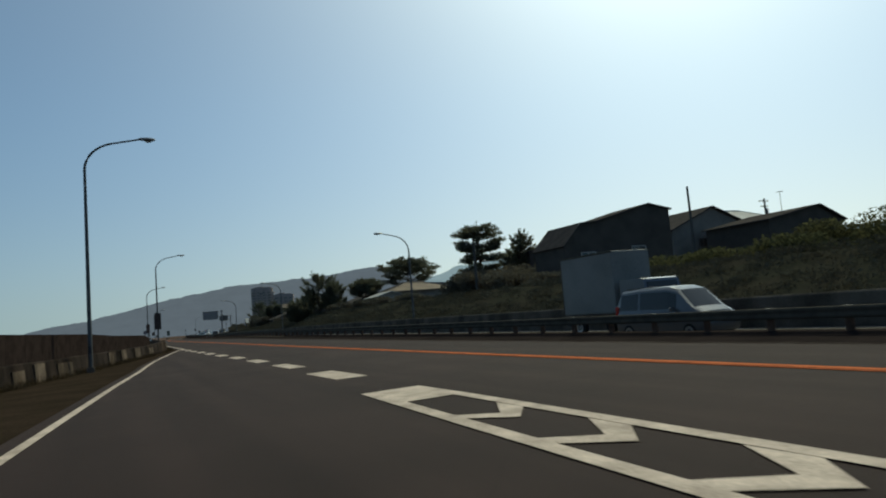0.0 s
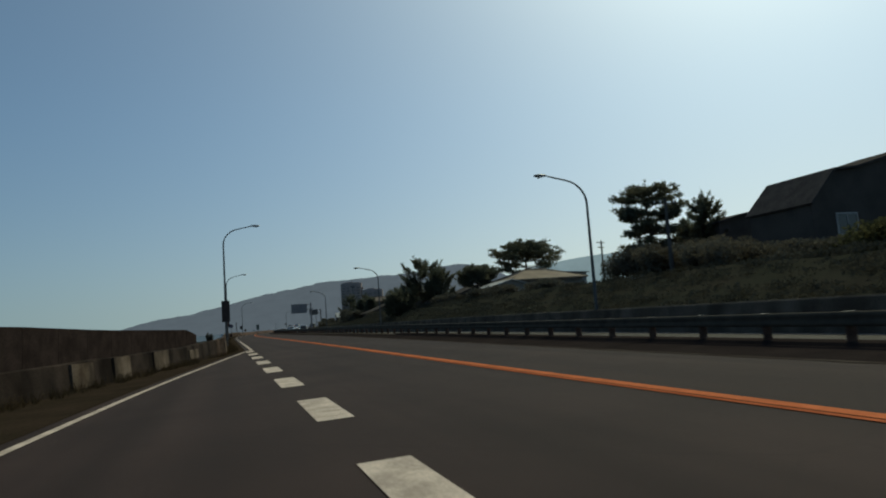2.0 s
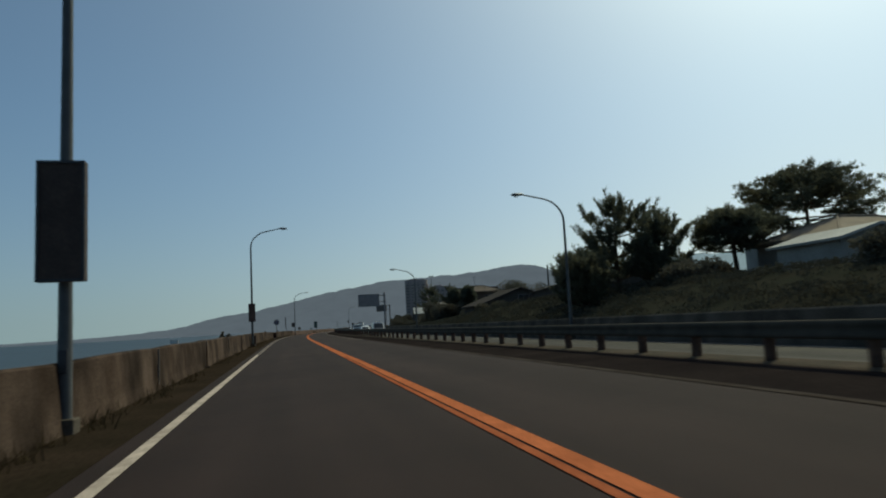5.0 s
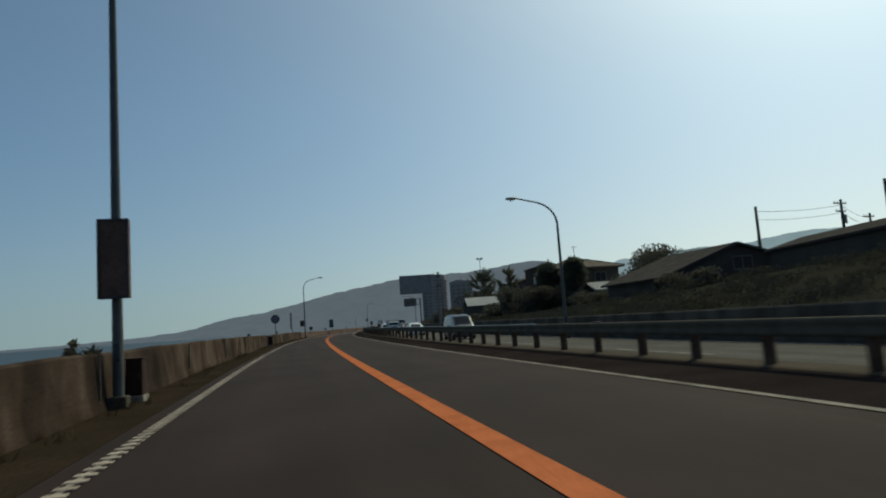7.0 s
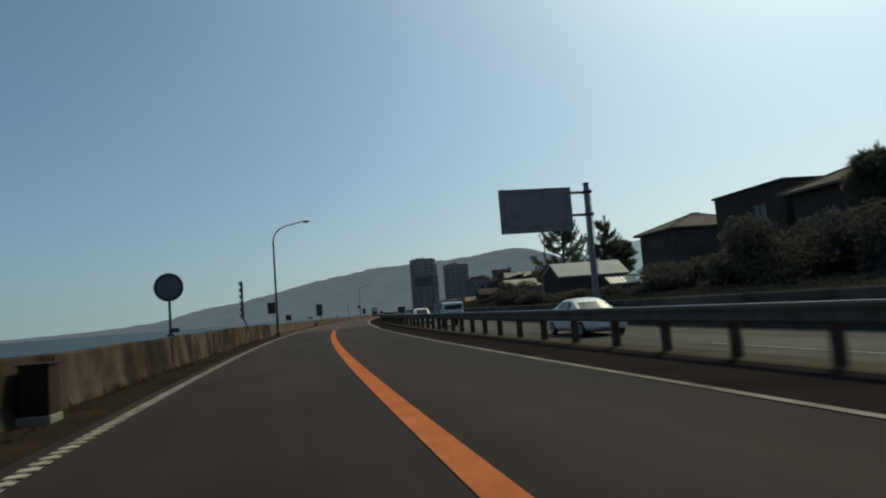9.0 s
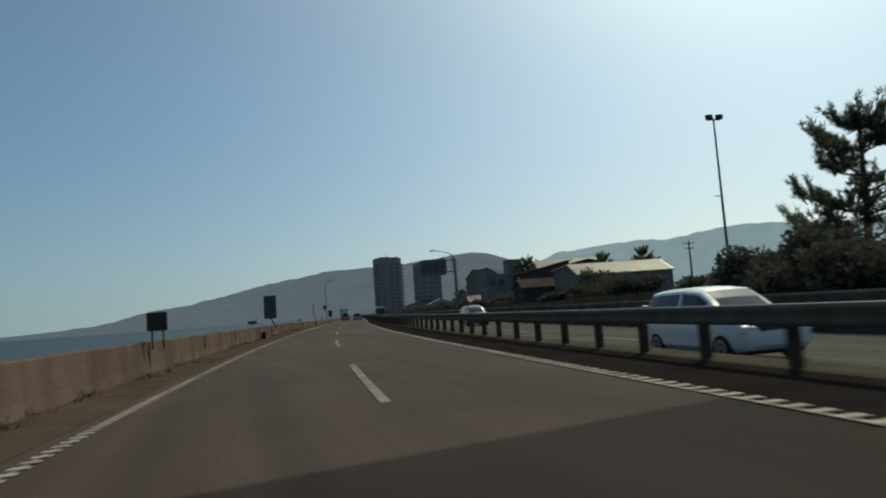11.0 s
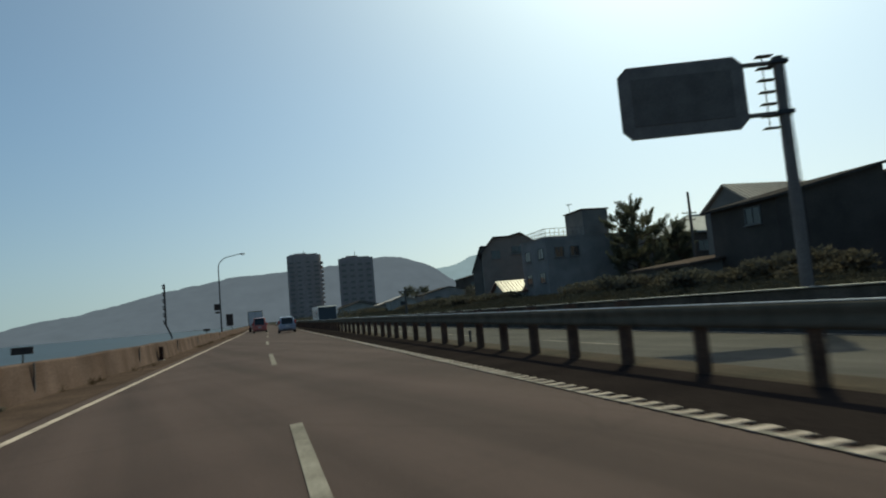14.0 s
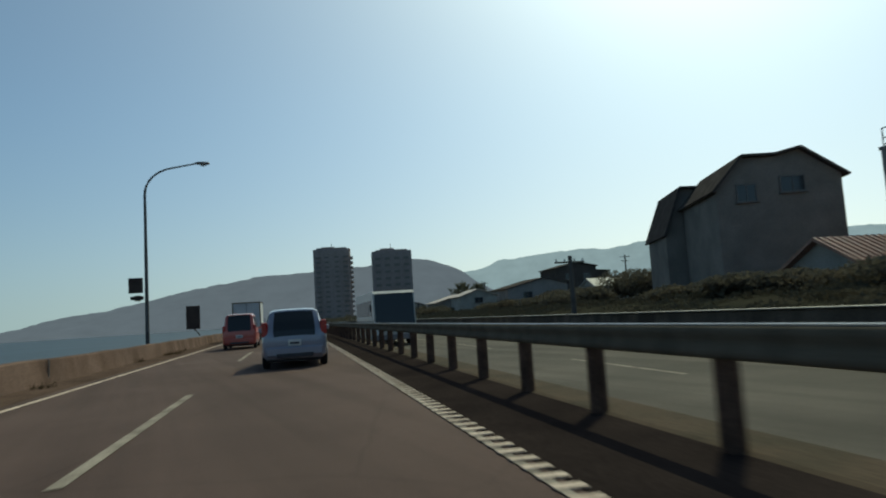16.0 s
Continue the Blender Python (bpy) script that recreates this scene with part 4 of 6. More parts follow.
for dz in (0.2, 0.9):
    wire(rd(162.3, 35.1, 8.3 - dz), rd(166, 47, 9.2 - dz), 0.2)
    wire(rd(166, 47, 9.2 - dz), rd(172, 56, 8.7 - dz), 0.3)
    wire(rd(345, 46, 9.3 - dz), rd(334.1, 36.7, 9.3 - dz), 0.3)


# ---- houses on the bank ----
def wall_paint(name, col):
    return mat(name, col, 0.9, 0.25, 0.6, 18, 0.15, spec=0.0)


W_DARK = wall_paint("wall_dark_brown", (0.098, 0.083, 0.074))
W_GREY = wall_paint("wall_grey", (0.235, 0.212, 0.192))
W_PALE = wall_paint("wall_pale", (0.36, 0.34, 0.31))
W_BLUE = wall_paint("wall_blue_grey", (0.27, 0.255, 0.245))
R_DARK = mat("roof_dark_tile", (0.085, 0.075, 0.07), 0.9, 0.3, 1.2, 9, 0.3, spec=0.0)
R_TAN = mat("roof_tan_sheet", (0.40, 0.32, 0.26), 0.5, 0.2, 0.5, 6, 0.1, spec=0.3)
R_TAN3 = mat("roof_tan_tile", (0.27, 0.215, 0.165), 0.7, 0.2, 0.5, 6, 0.1, spec=0.03)
R_LIGHT = mat("roof_light_sheet", (0.42, 0.41, 0.39), 0.55, 0.2, 0.5, 6, 0.1, spec=0.05)
R_PALE = mat("roof_cream_sheet", (0.62, 0.55, 0.42), 0.4, 0.2, 0.8, 8, 0.1, spec=0.4)
R_BROWN = mat("roof_brown_tile", (0.30, 0.15, 0.105), 0.4, 0.35, 1.5, 9, 0.3, spec=0.4)
R_WEAR = mat("roof_weathered_sheet", (0.13, 0.10, 0.085), 0.85, 0.3, 0.6, 7, 0.1, spec=0.0)
R_TAN2 = mat("roof_tile_grey_brown", (0.15, 0.12, 0.10), 0.8, 0.3, 1.2, 9, 0.2, spec=0.02)
W_BROWN = wall_paint("wall_brown_boards", (0.10, 0.074, 0.062))
M_FRAMEP = mat("pale_window_frame", (0.42, 0.40, 0.39), 0.6, 0.15, 5, 40, 0.0, 0.0)
M_FRAME = mat("window_frame", (0.17, 0.162, 0.155), 0.7, 0.1, 5, 40, 0.0, 0.0, 0.1)


def add_window(parent, c, w, h, axis, mt=None):
    """Frame, pane and sill proud of a wall; axis 'f' looks to -y, 's' to -x."""
    R = Matrix.Identity(4) if axis == 'f' else Matrix.Rotation(radians(-90), 4, 'Z')
    m = Matrix.Translation(c) @ R

    def put(bm):
        bmesh.ops.transform(bm, matrix=m, verts=bm.verts)
        return bm
    fr = part("window", put(add_frame(bmesh.new(), w, h, (0, -0.03, 0), 0.09, 0.09)), mt or M_FRAME, parent)
    part("pane", put(box((0, -0.012, 0), (w - 0.14, 0.03, h - 0.14))), M_GLASS, fr)
    part("mullion", put(box((0, -0.04, 0), (0.05, 0.05, h - 0.16))), mt or M_FRAME, fr)
    part("sill", put(box((0, -0.08, -h / 2 - 0.04), (w + 0.16, 0.2, 0.07), 0.01)), mt or M_FRAME, fr)
    return fr


def house(y, d, turn, base, roofline, length, wmat, rmat, label, fw=(), sw=(), over=0.45, thick=0.16, ribs_on=False, group="houses on the bank", frame_mt=None):
    """Walls under a roof line of (u, z) seen from the front, run back by length; a slab of roof on each slope."""
    base = base - (1.6 if y > 165 else 0.3)
    e = thing("house", rd_pose(y, d, 0, turn), label, "house", group)
    u0, u1 = roofline[0][0], roofline[-1][0]
    prof = [(u0, base), *[(u, z - thick * 0.6) for u, z in roofline], (u1, base)]
    bm = add_loft(bmesh.new(), [[(u, v, z) for u, z in prof] for v in (0.0, length)])
    part("wall", bm, wmat, e)
    n = len(roofline) - 1
    for k in range(n):
        a, b = Vector((roofline[k][0], 0, roofline[k][1])), Vector((roofline[k + 1][0], 0, roofline[k + 1][1]))
        t = (b - a).normalized()
        nrm = Vector((-t.z, 0, t.x))
        if k == 0:
            a = a - t * over
        if k == n - 1:
            b = b + t * over
        up = nrm * thick * 0.5
        rings = [[tuple(p + Vector((0, v, 0))) for p in (a - up, b - up, b + up, a + up)] for v in (-over, length + over)]
        ro = part("roof", add_loft(bmesh.new(), rings), rmat, e)
        if ribs_on:       # standing seams or tile rolls
            L = (b - a).length
            m = int((length + 2 * over) / 0.42)
            vs, fs = [], []
            for i in range(m):
                v = -over + 0.2 + i * 0.42
                q = len(vs)
                for p in (a + up, b + up):
                    vs += [tuple(p + Vector((0, v - 0.05, 0))), tuple(p + Vector((0, v, 0)) + nrm * 0.07), tuple(p + Vector((0, v + 0.05, 0)))]
                fs += [(q, q + 1, q + 4, q + 3), (q + 1, q + 2, q + 5, q + 4)]
            r = new("tile_roll", mesh_of("tile_roll", vs, fs, rmat))
            r.parent = ro
            tagged(r, kind="stuff")
    for (u, z, w, h) in fw:
        add_window(e, (u, 0.0, z), w, h, 'f', frame_mt)
    for (v, z, w, h) in sw:
        add_window(e, (u0, v, z), w, h, 's')
    part("fascia", box(((u0 + u1) / 2, -0.04, base + 0.25), (u1 - u0 + 0.1, 0.12, 0.5), 0.02), M_CONC2, e)
    return e


def hip_house(y, d, turn, base, eave, ridge, w, l, wmat, rmat, label, fw=(), sw=(), over=0.6, rl=None):
    """Hipped roof: a short ridge along local x over walls w by l."""
    base = base - (1.6 if y > 165 else 0.3)
    e = thing("house", rd_pose(y, d, 0, turn), label, "house", "houses on the bank")
    part("wall", box((0, l / 2, (base + eave) / 2), (w, l, eave - base)), wmat, e)
    rl = w * 0.3 if rl is None else rl
    o = over
    lo = [(-w / 2 - o, -o, eave - 0.12), (w / 2 + o, -o, eave - 0.12), (w / 2 + o, l + o, eave - 0.12), (-w / 2 - o, l + o, eave - 0.12)]
    hi = [(x, v, z + 0.16) for x, v, z in lo]
    bm = bmesh.new()
    vl = [bm.verts.new(p) for p in lo]; vh = [bm.verts.new(p) for p in hi]
    r = [bm.verts.new((-rl / 2, l / 2, ridge)), bm.verts.new((rl / 2, l / 2, ridge))]
    bm.faces.new(vl[::-1])
    for k in range(4):
        bm.faces.new((vl[k], vl[(k + 1) % 4], vh[(k + 1) % 4], vh[k]))
    bm.faces.new((vh[0], vh[1], r[1], r[0])); bm.faces.new((vh[1], vh[2], r[1])); bm.faces.new((vh[2], vh[3], r[0], r[1])); bm.faces.new((vh[3], vh[0], r[0]))
    ro = part("roof", bm, rmat, e)
    part("ridge_tiles", tube([(-rl / 2 - 0.1, l / 2, ridge + 0.03), (rl / 2 + 0.1, l / 2, ridge + 0.03)], 0.13, 8), rmat, ro)
    for p, q in ((hi[0], (-rl / 2, l / 2, ridge)), (hi[1], (rl / 2, l / 2, ridge)), (hi[2], (rl / 2, l / 2, ridge)), (hi[3], (-rl / 2, l / 2, ridge))):
        part("hip_tiles", tube([p, q], 0.10, 6), rmat, ro)
    for (u, z, ww, h) in fw:
        add_window(e, (u, 0.0, z), ww, h, 'f')
    for (v, z, ww, h) in sw:
        add_window(e, (-w / 2, v, z), ww, h, 's')
    return e


def tv_aerial(y, d, z, h=2.0):
    e = thing("tv_aerial", rd_pose(y, d, z), "thin roof aerial above a house", "aerial")
    part("mast", tube([(0, 0, 0), (0, 0, h)], 0.03, 6), M_DARKM, e)
    for k in range(5):
        part("rod", box((0, -0.3 + 0.15 * k, h - 0.1), (0.7 - 0.08 * k, 0.02, 0.02)), M_DARKM, e)
    part("boom", box((0, 0, h - 0.1), (0.03, 0.9, 0.03)), M_DARKM, e)
    return e


# big dark house above the hedge, and its neighbours
house(54.5, 41.9, 0, 2.6, [(-9.9, 6.75), (-7.7, 8.95), (-5.7, 9.1), (1.6, 10.95), (4.6, 10.4)], 5.5, W_DARK, R_DARK, "large dark house with a stepped roof above the hedge",
      fw=[(-0.25, 5.35, 1.95, 2.1), (-6.95, 5.2, 1.9, 1.5)], over=0.25, frame_mt=M_FRAMEP)
house(70, 41.0, 0, 2.6, [(-3.2, 7.65), (0, 8.4), (3.0, 7.7)], 6, W_DARK, R_DARK, "low dark gabled house beside a large house", over=0.3)
house(62, 61.5, 0, 2.6, [(-7.2, 9.0), (0, 11.9), (4.5, 10.2)], 9, W_GREY, R_DARK, "grey house with a gable roof beyond the hedge", fw=[(-2, 7.2, 1.6, 1.2)])
hip_house(70, 80.0, 0, 2.6, 11.2, 13.3, 11, 9, W_GREY, R_LIGHT, "house with a pale hipped roof behind others")
house(50, 65.6, 0, 2.6, [(-8.6, 8.4), (0, 10.0), (4.2, 8.3)], 9, W_DARK, R_DARK, "dark house with a low gable beyond the hedge")
tv_aerial(52, 62, 9.0, 3.0)
# by the pines
hip_house(106, 38.5, 0, 2.6, 5.3, 6.9, 11.0, 8, W_GREY, R_TAN3, "low house with a tan hipped roof under a pine", sw=[(3, 4.2, 1.5, 1.2)], fw=[(-2.5, 4.2, 1.6, 1.2)], rl=3.4)
house(128, 53.5, 0, 2.6, [(-4.4, 7.7), (4.2, 7.3)], 8, W_PALE, R_LIGHT, "pale flat-roofed building behind the pines", fw=[(-2, 5.6, 1.6, 1.1), (1.5, 5.6, 1.6, 1.1)])
house(101, 30.5, 0, 2.6, [(-2.5, 4.4), (0, 5.1), (2.5, 4.4)], 5, W_PALE, R_LIGHT, "small pale shed beneath the pines")
# roofs behind the bank
house(156.6, 28.6, 0, 2.2, [(-5.7, 2.95), (0, 5.0), (4.6, 3.7)], 9, W_DARK, R_DARK, "dark house with a broad gable roof behind the bank", fw=[(0.5, 3.6, 1.6, 1.0)])
house(138.7, 29.0, -11, 2.4, [(-2.5, 4.15), (0, 4.85), (4.5, 3.8)], 15.0, W_DARK, R_DARK, "long dark house with a low gable behind the bank", over=0.3)
house(142.5, 43.0, 0, 2.4, [(-6.5, 4.8), (0, 7.0), (6, 5.2)], 9, W_DARK, R_DARK, "dark house with a rising roof behind a long one", over=0.3)
utility_pole(151.3, 36.8, 8.35, arms=0, label="bare slim pole between two dark roofs")
house(167.3, 28.6, 0, 2.0, [(-2.4, 2.95), (2.4, 3.4)], 4.5, W_GREY, R_LIGHT, "small building with a pale sheet roof on the bank")
# dark group with hipped roofs
hip_house(221.3, 37.0, 0, 2.4, 6.9, 8.55, 9.0, 7.4, W_DARK, R_TAN2, "dark house with a small hipped roof", over=0.5, rl=0.8)
house(200.2, 33.6, 0, 2.2, [(-5.0, 7.4), (4.0, 7.45)], 7.6, W_BROWN, R_DARK, "dark flat-roofed building among the houses", fw=[(-2.4, 4.0, 1.2, 1.8), (0.3, 4.0, 1.2, 1.8), (3.0, 5.6, 1.6, 1.1)], sw=[(2.5, 5.6, 1.4, 1.1)], over=0.15)
hip_house(190.6, 31.9, 0, 2.4, 6.2, 7.45, 7.6, 8.4, W_DARK, R_TAN2, "big dark house with a broad hipped roof", fw=[(-2, 5.0, 1.5, 1.2), (1.4, 5.0, 1.5, 1.2)], sw=[(3.0, 5.0, 1.4, 1.1)], rl=3.2)
house(187.0, 30.2, -90, 2.0, [(-2.4, 3.3), (0, 4.1), (2.4, 3.25)], 6.4, W_DARK, R_LIGHT, "low outbuilding with a pale sheet roof", over=0.3, ribs_on=True)
tv_aerial(194.6, 31.6, 7.4, 1.9)
house(172, 37, 0, 2.2, [(-4, 3.6), (0, 4.4), (4, 3.9)], 5, W_DARK, R_DARK, "low dark house behind a round bush")
# sheds by the pines with the mast
house(231.6, 22.7, -88, 2.0, [(-3.0, 3.4), (0, 4.6), (2.4, 3.2)], 7.4, W_DARK, R_LIGHT, "long shed with a pale sheet roof", over=0.2)
house(227.6, 27.3, -90, 2.0, [(-0.2, 2.75), (1.5, 2.02)], 2.9, W_DARK, R_PALE, "low lean-to with a pale ribbed roof", over=0.1, ribs_on=True)
house(230.2, 27.0, -90, 2.0, [(-1.2, 3.0), (2.4, 2.78)], 3.6, W_DARK, R_DARK, "low dark annexe between a shed and its lean-to", over=0.15)
# warehouse and houses behind the shrubs
house(291.2, 28.5, -90, 1.8, [(-6.5, 5.0), (0, 5.35), (3.6, 3.95)], 12.0, W_GREY, R_TAN, "grey warehouse with a tan sheet roof, gable to the road", over=0.25, ribs_on=True)
house(301.5, 24.2, -90, 1.8, [(-2.6, 3.2), (0, 4.25), (2.8, 3.1)], 7.0, W_DARK, R_WEAR, "low building with a weathered brown roof", over=0.3, ribs_on=True)
house(317, 41.2, 0, 2.0, [(-4.5, 6.6), (0, 7.8), (4.6, 6.8)], 8, W_DARK, R_DARK, "dark house with a shallow gable", fw=[(0, 4.6, 1.5, 1.1)])
house(316, 33.3, 0, 2.0, [(-4.5, 5.9), (3.8, 7.65)], 6, W_DARK, R_DARK, "dark house with a single rising roof", sw=[(2, 5, 1.4, 1.1)])
house(326.6, 34.2, -90, 2.0, [(-2.8, 6.85), (0, 8.55), (2.8, 6.85)], 13, W_GREY, R_TAN, "two-storey house with a pale tan gable roof", fw=[(-1.2, 5.2, 1.2, 1.1), (1.4, 5.2, 1.2, 1.1), (0, 3.0, 1.8, 1.3)], over=0.3, ribs_on=True)
house(322, 29.5, 0, 1.6, [(-3.0, 2.5), (2.2, 3.1)], 7, W_GREY, R_WEAR, "low lean-to with a weathered roof below a house")


def flat_block():
    """Grey block with a railed roof terrace and a stair tower."""
    e = thing("apartment_block", rd_pose(351.2, 29.55, 0), "grey concrete block with a railed roof terrace and stair tower", "building")
    part("wall", box((6.6, 3.7, 4.0), (13.2, 7.4, 7.4), 0.03), W_BLUE, e)
    part("parapet", add_ring(bmesh.new(), 6.6, 3.7, 13.3, 7.5, 7.68, 7.84, 0.18), W_BLUE, e)
    tw = part("stair_tower", box((6.95, 3.4, 5.8), (3.2, 4.6, 10.0), 0.03), W_GREY, e)
    part("tower_cap", box((6.95, 3.4, 10.86), (3.5, 4.9, 0.14), 0.02), M_CONC2, tw)
    part("railing", bmesh_rail(0.12, 0.1, 7.3, 7.8, 8.75), M_FRAME, e)
    part("railing", bmesh_rail_x(0.12, 4.5, 0.12, 7.8, 8.75), M_FRAME, e)
    for v in (1.6, 5.4):
        add_window(e, (0.0, v, 6.1), 1.5, 1.2, 's')
        add_window(e, (0.0, v, 3.4), 1.5, 1.2, 's')
    for u in (1.5, 3.4):
        add_window(e, (u, 0.0, 6.1), 1.2, 1.2, 'f')
    add_window(e, (10.4, 0.0, 5.8), 1.4, 1.2, 'f')
    return e


def add_ring(bm, cx, cy, w, l, z0, z1, t):
    for s in (-1, 1):
        add_box(bm, (cx + s * (w / 2 - t / 2), cy, (z0 + z1) / 2), (t, l, z1 - z0))
        add_box(bm, (cx, cy + s * (l / 2 - t / 2), (z0 + z1) / 2), (w - 2 * t, t, z1 - z0))
    return bm


def bmesh_rail(x, y0, y1, z0, z1):
    bm = bmesh.new()
    for z in (z1, (z0 + z1) / 2, z0 + 0.15):
        add_box(bm, (x, (y0 + y1) / 2, z), (0.05, y1 - y0, 0.05))
    n = int((y1 - y0) / 0.5)
    for k in range(n + 1):
        add_box(bm, (x, y0 + (y1 - y0) * k / n, (z0 + z1) / 2), (0.04, 0.04, z1 - z0))
    return bm


def bmesh_rail_x(x0, x1, y, z0, z1):
    bm = bmesh.new()
    for z in (z1, (z0 + z1) / 2, z0 + 0.15):
        add_box(bm, ((x0 + x1) / 2, y, z), (x1 - x0, 0.05, 0.05))
    n = int((x1 - x0) / 0.5)
    for k in range(n + 1):
        add_box(bm, (x0 + (x1 - x0) * k / n, y, (z0 + z1) / 2), (0.04, 0.04, z1 - z0))
    return bm


flat_block()
tv_aerial(353.1, 34.2, 10.5, 1.3)
# grey two-part house at the end, with lower wing, and tiled roofs before it
house(366.8, 34.0, -18, 2.0, [(-6.0, 8.1), (-4.3, 10.0), (-2.25, 9.95), (-0.6, 10.3), (1.85, 8.55)], 8, W_GREY, R_DARK, "tall grey house with a gable and stepped eaves",
      fw=[(-1.2, 8.0, 1.6, 1.1), (-4.1, 7.6, 1.3, 1.2)])
house(377.0, 30.9, -18, 2.0, [(-1.4, 6.3), (-0.1, 9.6), (2.4, 9.5)], 6, W_GREY, R_DARK, "lower grey wing with a steep hip beside a tall house")
house(360.4, 26.8, -90, 2.2, [(-2.2, 2.4), (0, 3.6), (2.2, 2.4)], 8, W_PALE, R_BROWN, "low outbuilding with a brown tiled roof", ribs_on=True)
hip_house(345, 50.5, 0, 2.2, 7.2, 9.5, 9.6, 8, W_DARK, R_LIGHT, "dark house with a pale hipped roof behind others", fw=[(-2.5, 5.6, 1.5, 1.2)], rl=2.6)
# low houses far along the road
house(430, 40, 0, 1.8, [(-4.9, 4.35), (1.3, 5.85), (5.4, 4.9)], 9, W_BLUE, R_DARK, "low bluish house with a broad dark gable", fw=[(-1.5, 3.2, 1.6, 1.1), (2.4, 3.2, 1.6, 1.1)], over=0.3)
house(440, 53, 0, 1.8, [(-3.9, 8.0), (0.2, 8.95), (4.0, 8.2)], 8, W_DARK, R_DARK, "dark two-storey house among shrubs", fw=[(-1.5, 6.4, 1.5, 1.1), (2.0, 6.4, 1.5, 1.1)], over=0.3)
house(441, 59.5, 0, 1.8, [(-3.0, 7.6), (1.2, 7.3)], 8, W_DARK, R_DARK, "lower dark wing of a two-storey house", over=0.25)
house(418, 43.5, -90, 1.8, [(-2.5, 3.6), (0, 4.75), (2.5, 3.6)], 5.5, W_PALE, R_LIGHT, "small outbuilding with a pale sheet roof", over=0.25)
house(430, 29.7, 0, 1.8, [(-2.9, 3.5), (0, 4.5), (2.9, 3.45)], 6, W_PALE, R_TAN, "small pale house with a tan gable roof", fw=[(0, 2.8, 1.4, 0.9)], over=0.3)
house(455, 34, 0, 1.5, [(-5, 3.2), (0, 4.6), (5, 3.2)], 9, W_GREY, R_TAN, "small house with a tan roof far along the road")
house(300, 43, 0, 2.0, [(-4, 5.2), (0, 6.3), (4, 5.0)], 8, W_DARK, R_DARK, "dark house behind the warehouse")
house(500, 30, 0, 1.0, [(-6, 3.6), (0, 5.2), (6, 3.6)], 10, W_PALE, R_DARK, "pale low house far along the road")
house(560, 40, 0, 1.0, [(-8, 5), (0, 7.0), (8, 5)], 12, W_GREY, R_DARK, "grey house far along the road")


# ---- two towers ----
def tower(y, d, turn, w, l, h, label, rounded, balconies):
    e = thing("apartment_tower", rd_pose(y, d, 0, turn), label, "tower block", "tower blocks")
    bm = bmesh.new()
    if rounded:
        rings = []
        for z in (0, h):
            rings.append([(w / 2 * abs(math.cos(a)) ** 0.6 * (1 if math.cos(a) > 0 else -1), l / 2 + l / 2 * abs(math.sin(a)) ** 0.6 * (1 if math.sin(a) > 0 else -1), z) for a in [k * math.tau / 28 for k in range(28)]])
        add_loft(bm, rings)
    else:
        add_box(bm, (0, l / 2, h / 2), (w, l, h))
    part("wall", bm, W_TOWER, e)
    nf = int(h / 3.0)
    for k in range(1, nf):
        z = k * 3.0
        for u in (-0.36, -0.12, 0.12, 0.36):
            fr = part("window", box((u * w, -0.06 if not rounded else 0.25, z + 0.3), (w * 0.15, 0.3, 1.3)), M_FRAMED, e)
            part("pane", box((u * w, -0.1 if not rounded else 0.2, z + 0.3), (w * 0.13, 0.3, 1.1)), M_GLASST, fr)
        if balconies:
            part("balcony", box((w / 2 + 0.5, l * 0.5, z), (1.6, l * 0.6, 1.1)), W_TOWER, e)
        part("floor_band", box((0, -0.02, z - 1.2), (w * 0.9, 0.2, 0.25)), W_TOWER, e)
    part("roof_slab", box((0, l / 2, h + 0.3), (w * 0.8, l * 0.8, 0.7)), W_TOWER, e)
    part("plant_room", box((-w * 0.1, l / 2, h + 1.0), (w * 0.35, l * 0.4, 1.2)), W_TOWER, e)
    part("aerial", tube([(0, l / 2, h + 1), (0, l / 2, h + 4)], 0.12, 6), M_DARKM, e)
    return e


W_TOWER = wall_paint("tower_wall", (0.36, 0.30, 0.285))
M_GLASST = glass_mat("tower_glass", (0.13, 0.11, 0.105), 0.3)
M_FRAMED = mat("tower_frames", (0.27, 0.235, 0.225), 0.7, 0.1, 3, 20, 0.0)
tower(733, dof(128.6, 733), -6, 23.0, 18, 44.6, "tall rounded apartment tower with stacked balconies", True, True)
tower(621, dof(127.6, 621), -6, 17.8, 14, 30.8, "square apartment tower beside a taller one", False, False)


# ---- pines, shrubs and hedges ----
def tri_cloud(rng, centres, radii, counts, size, thin=0.35, up=0.3):
    """Loose triangles inside flattened balls; returns vertices and faces."""
    out = []
    for c, r, n in zip(centres, radii, counts):
        p = rng.normal(size=(n, 3))
        p /= np.linalg.norm(p, axis=1)[:, None]
        p *= (rng.random((n, 1)) ** 0.45)
        p = p * np.array(r) + np.array(c)
        a = rng.normal(size=(n, 3)); a[:, 2] = np.abs(a[:, 2]) * 0.6 + up
        a /= np.linalg.norm(a, axis=1)[:, None]
        b = np.cross(a, rng.normal(size=(n, 3)))
        b /= np.linalg.norm(b, axis=1)[:, None]
        s = size * (0.6 + 0.8 * rng.random((n, 1)))
        out.append(np.stack([p - b * s * thin, p + b * s * thin, p + a * s], 1).reshape(-1, 3))
    v = np.concatenate(out)
    f = np.arange(len(v)).reshape(-1, 3)
    return v, f


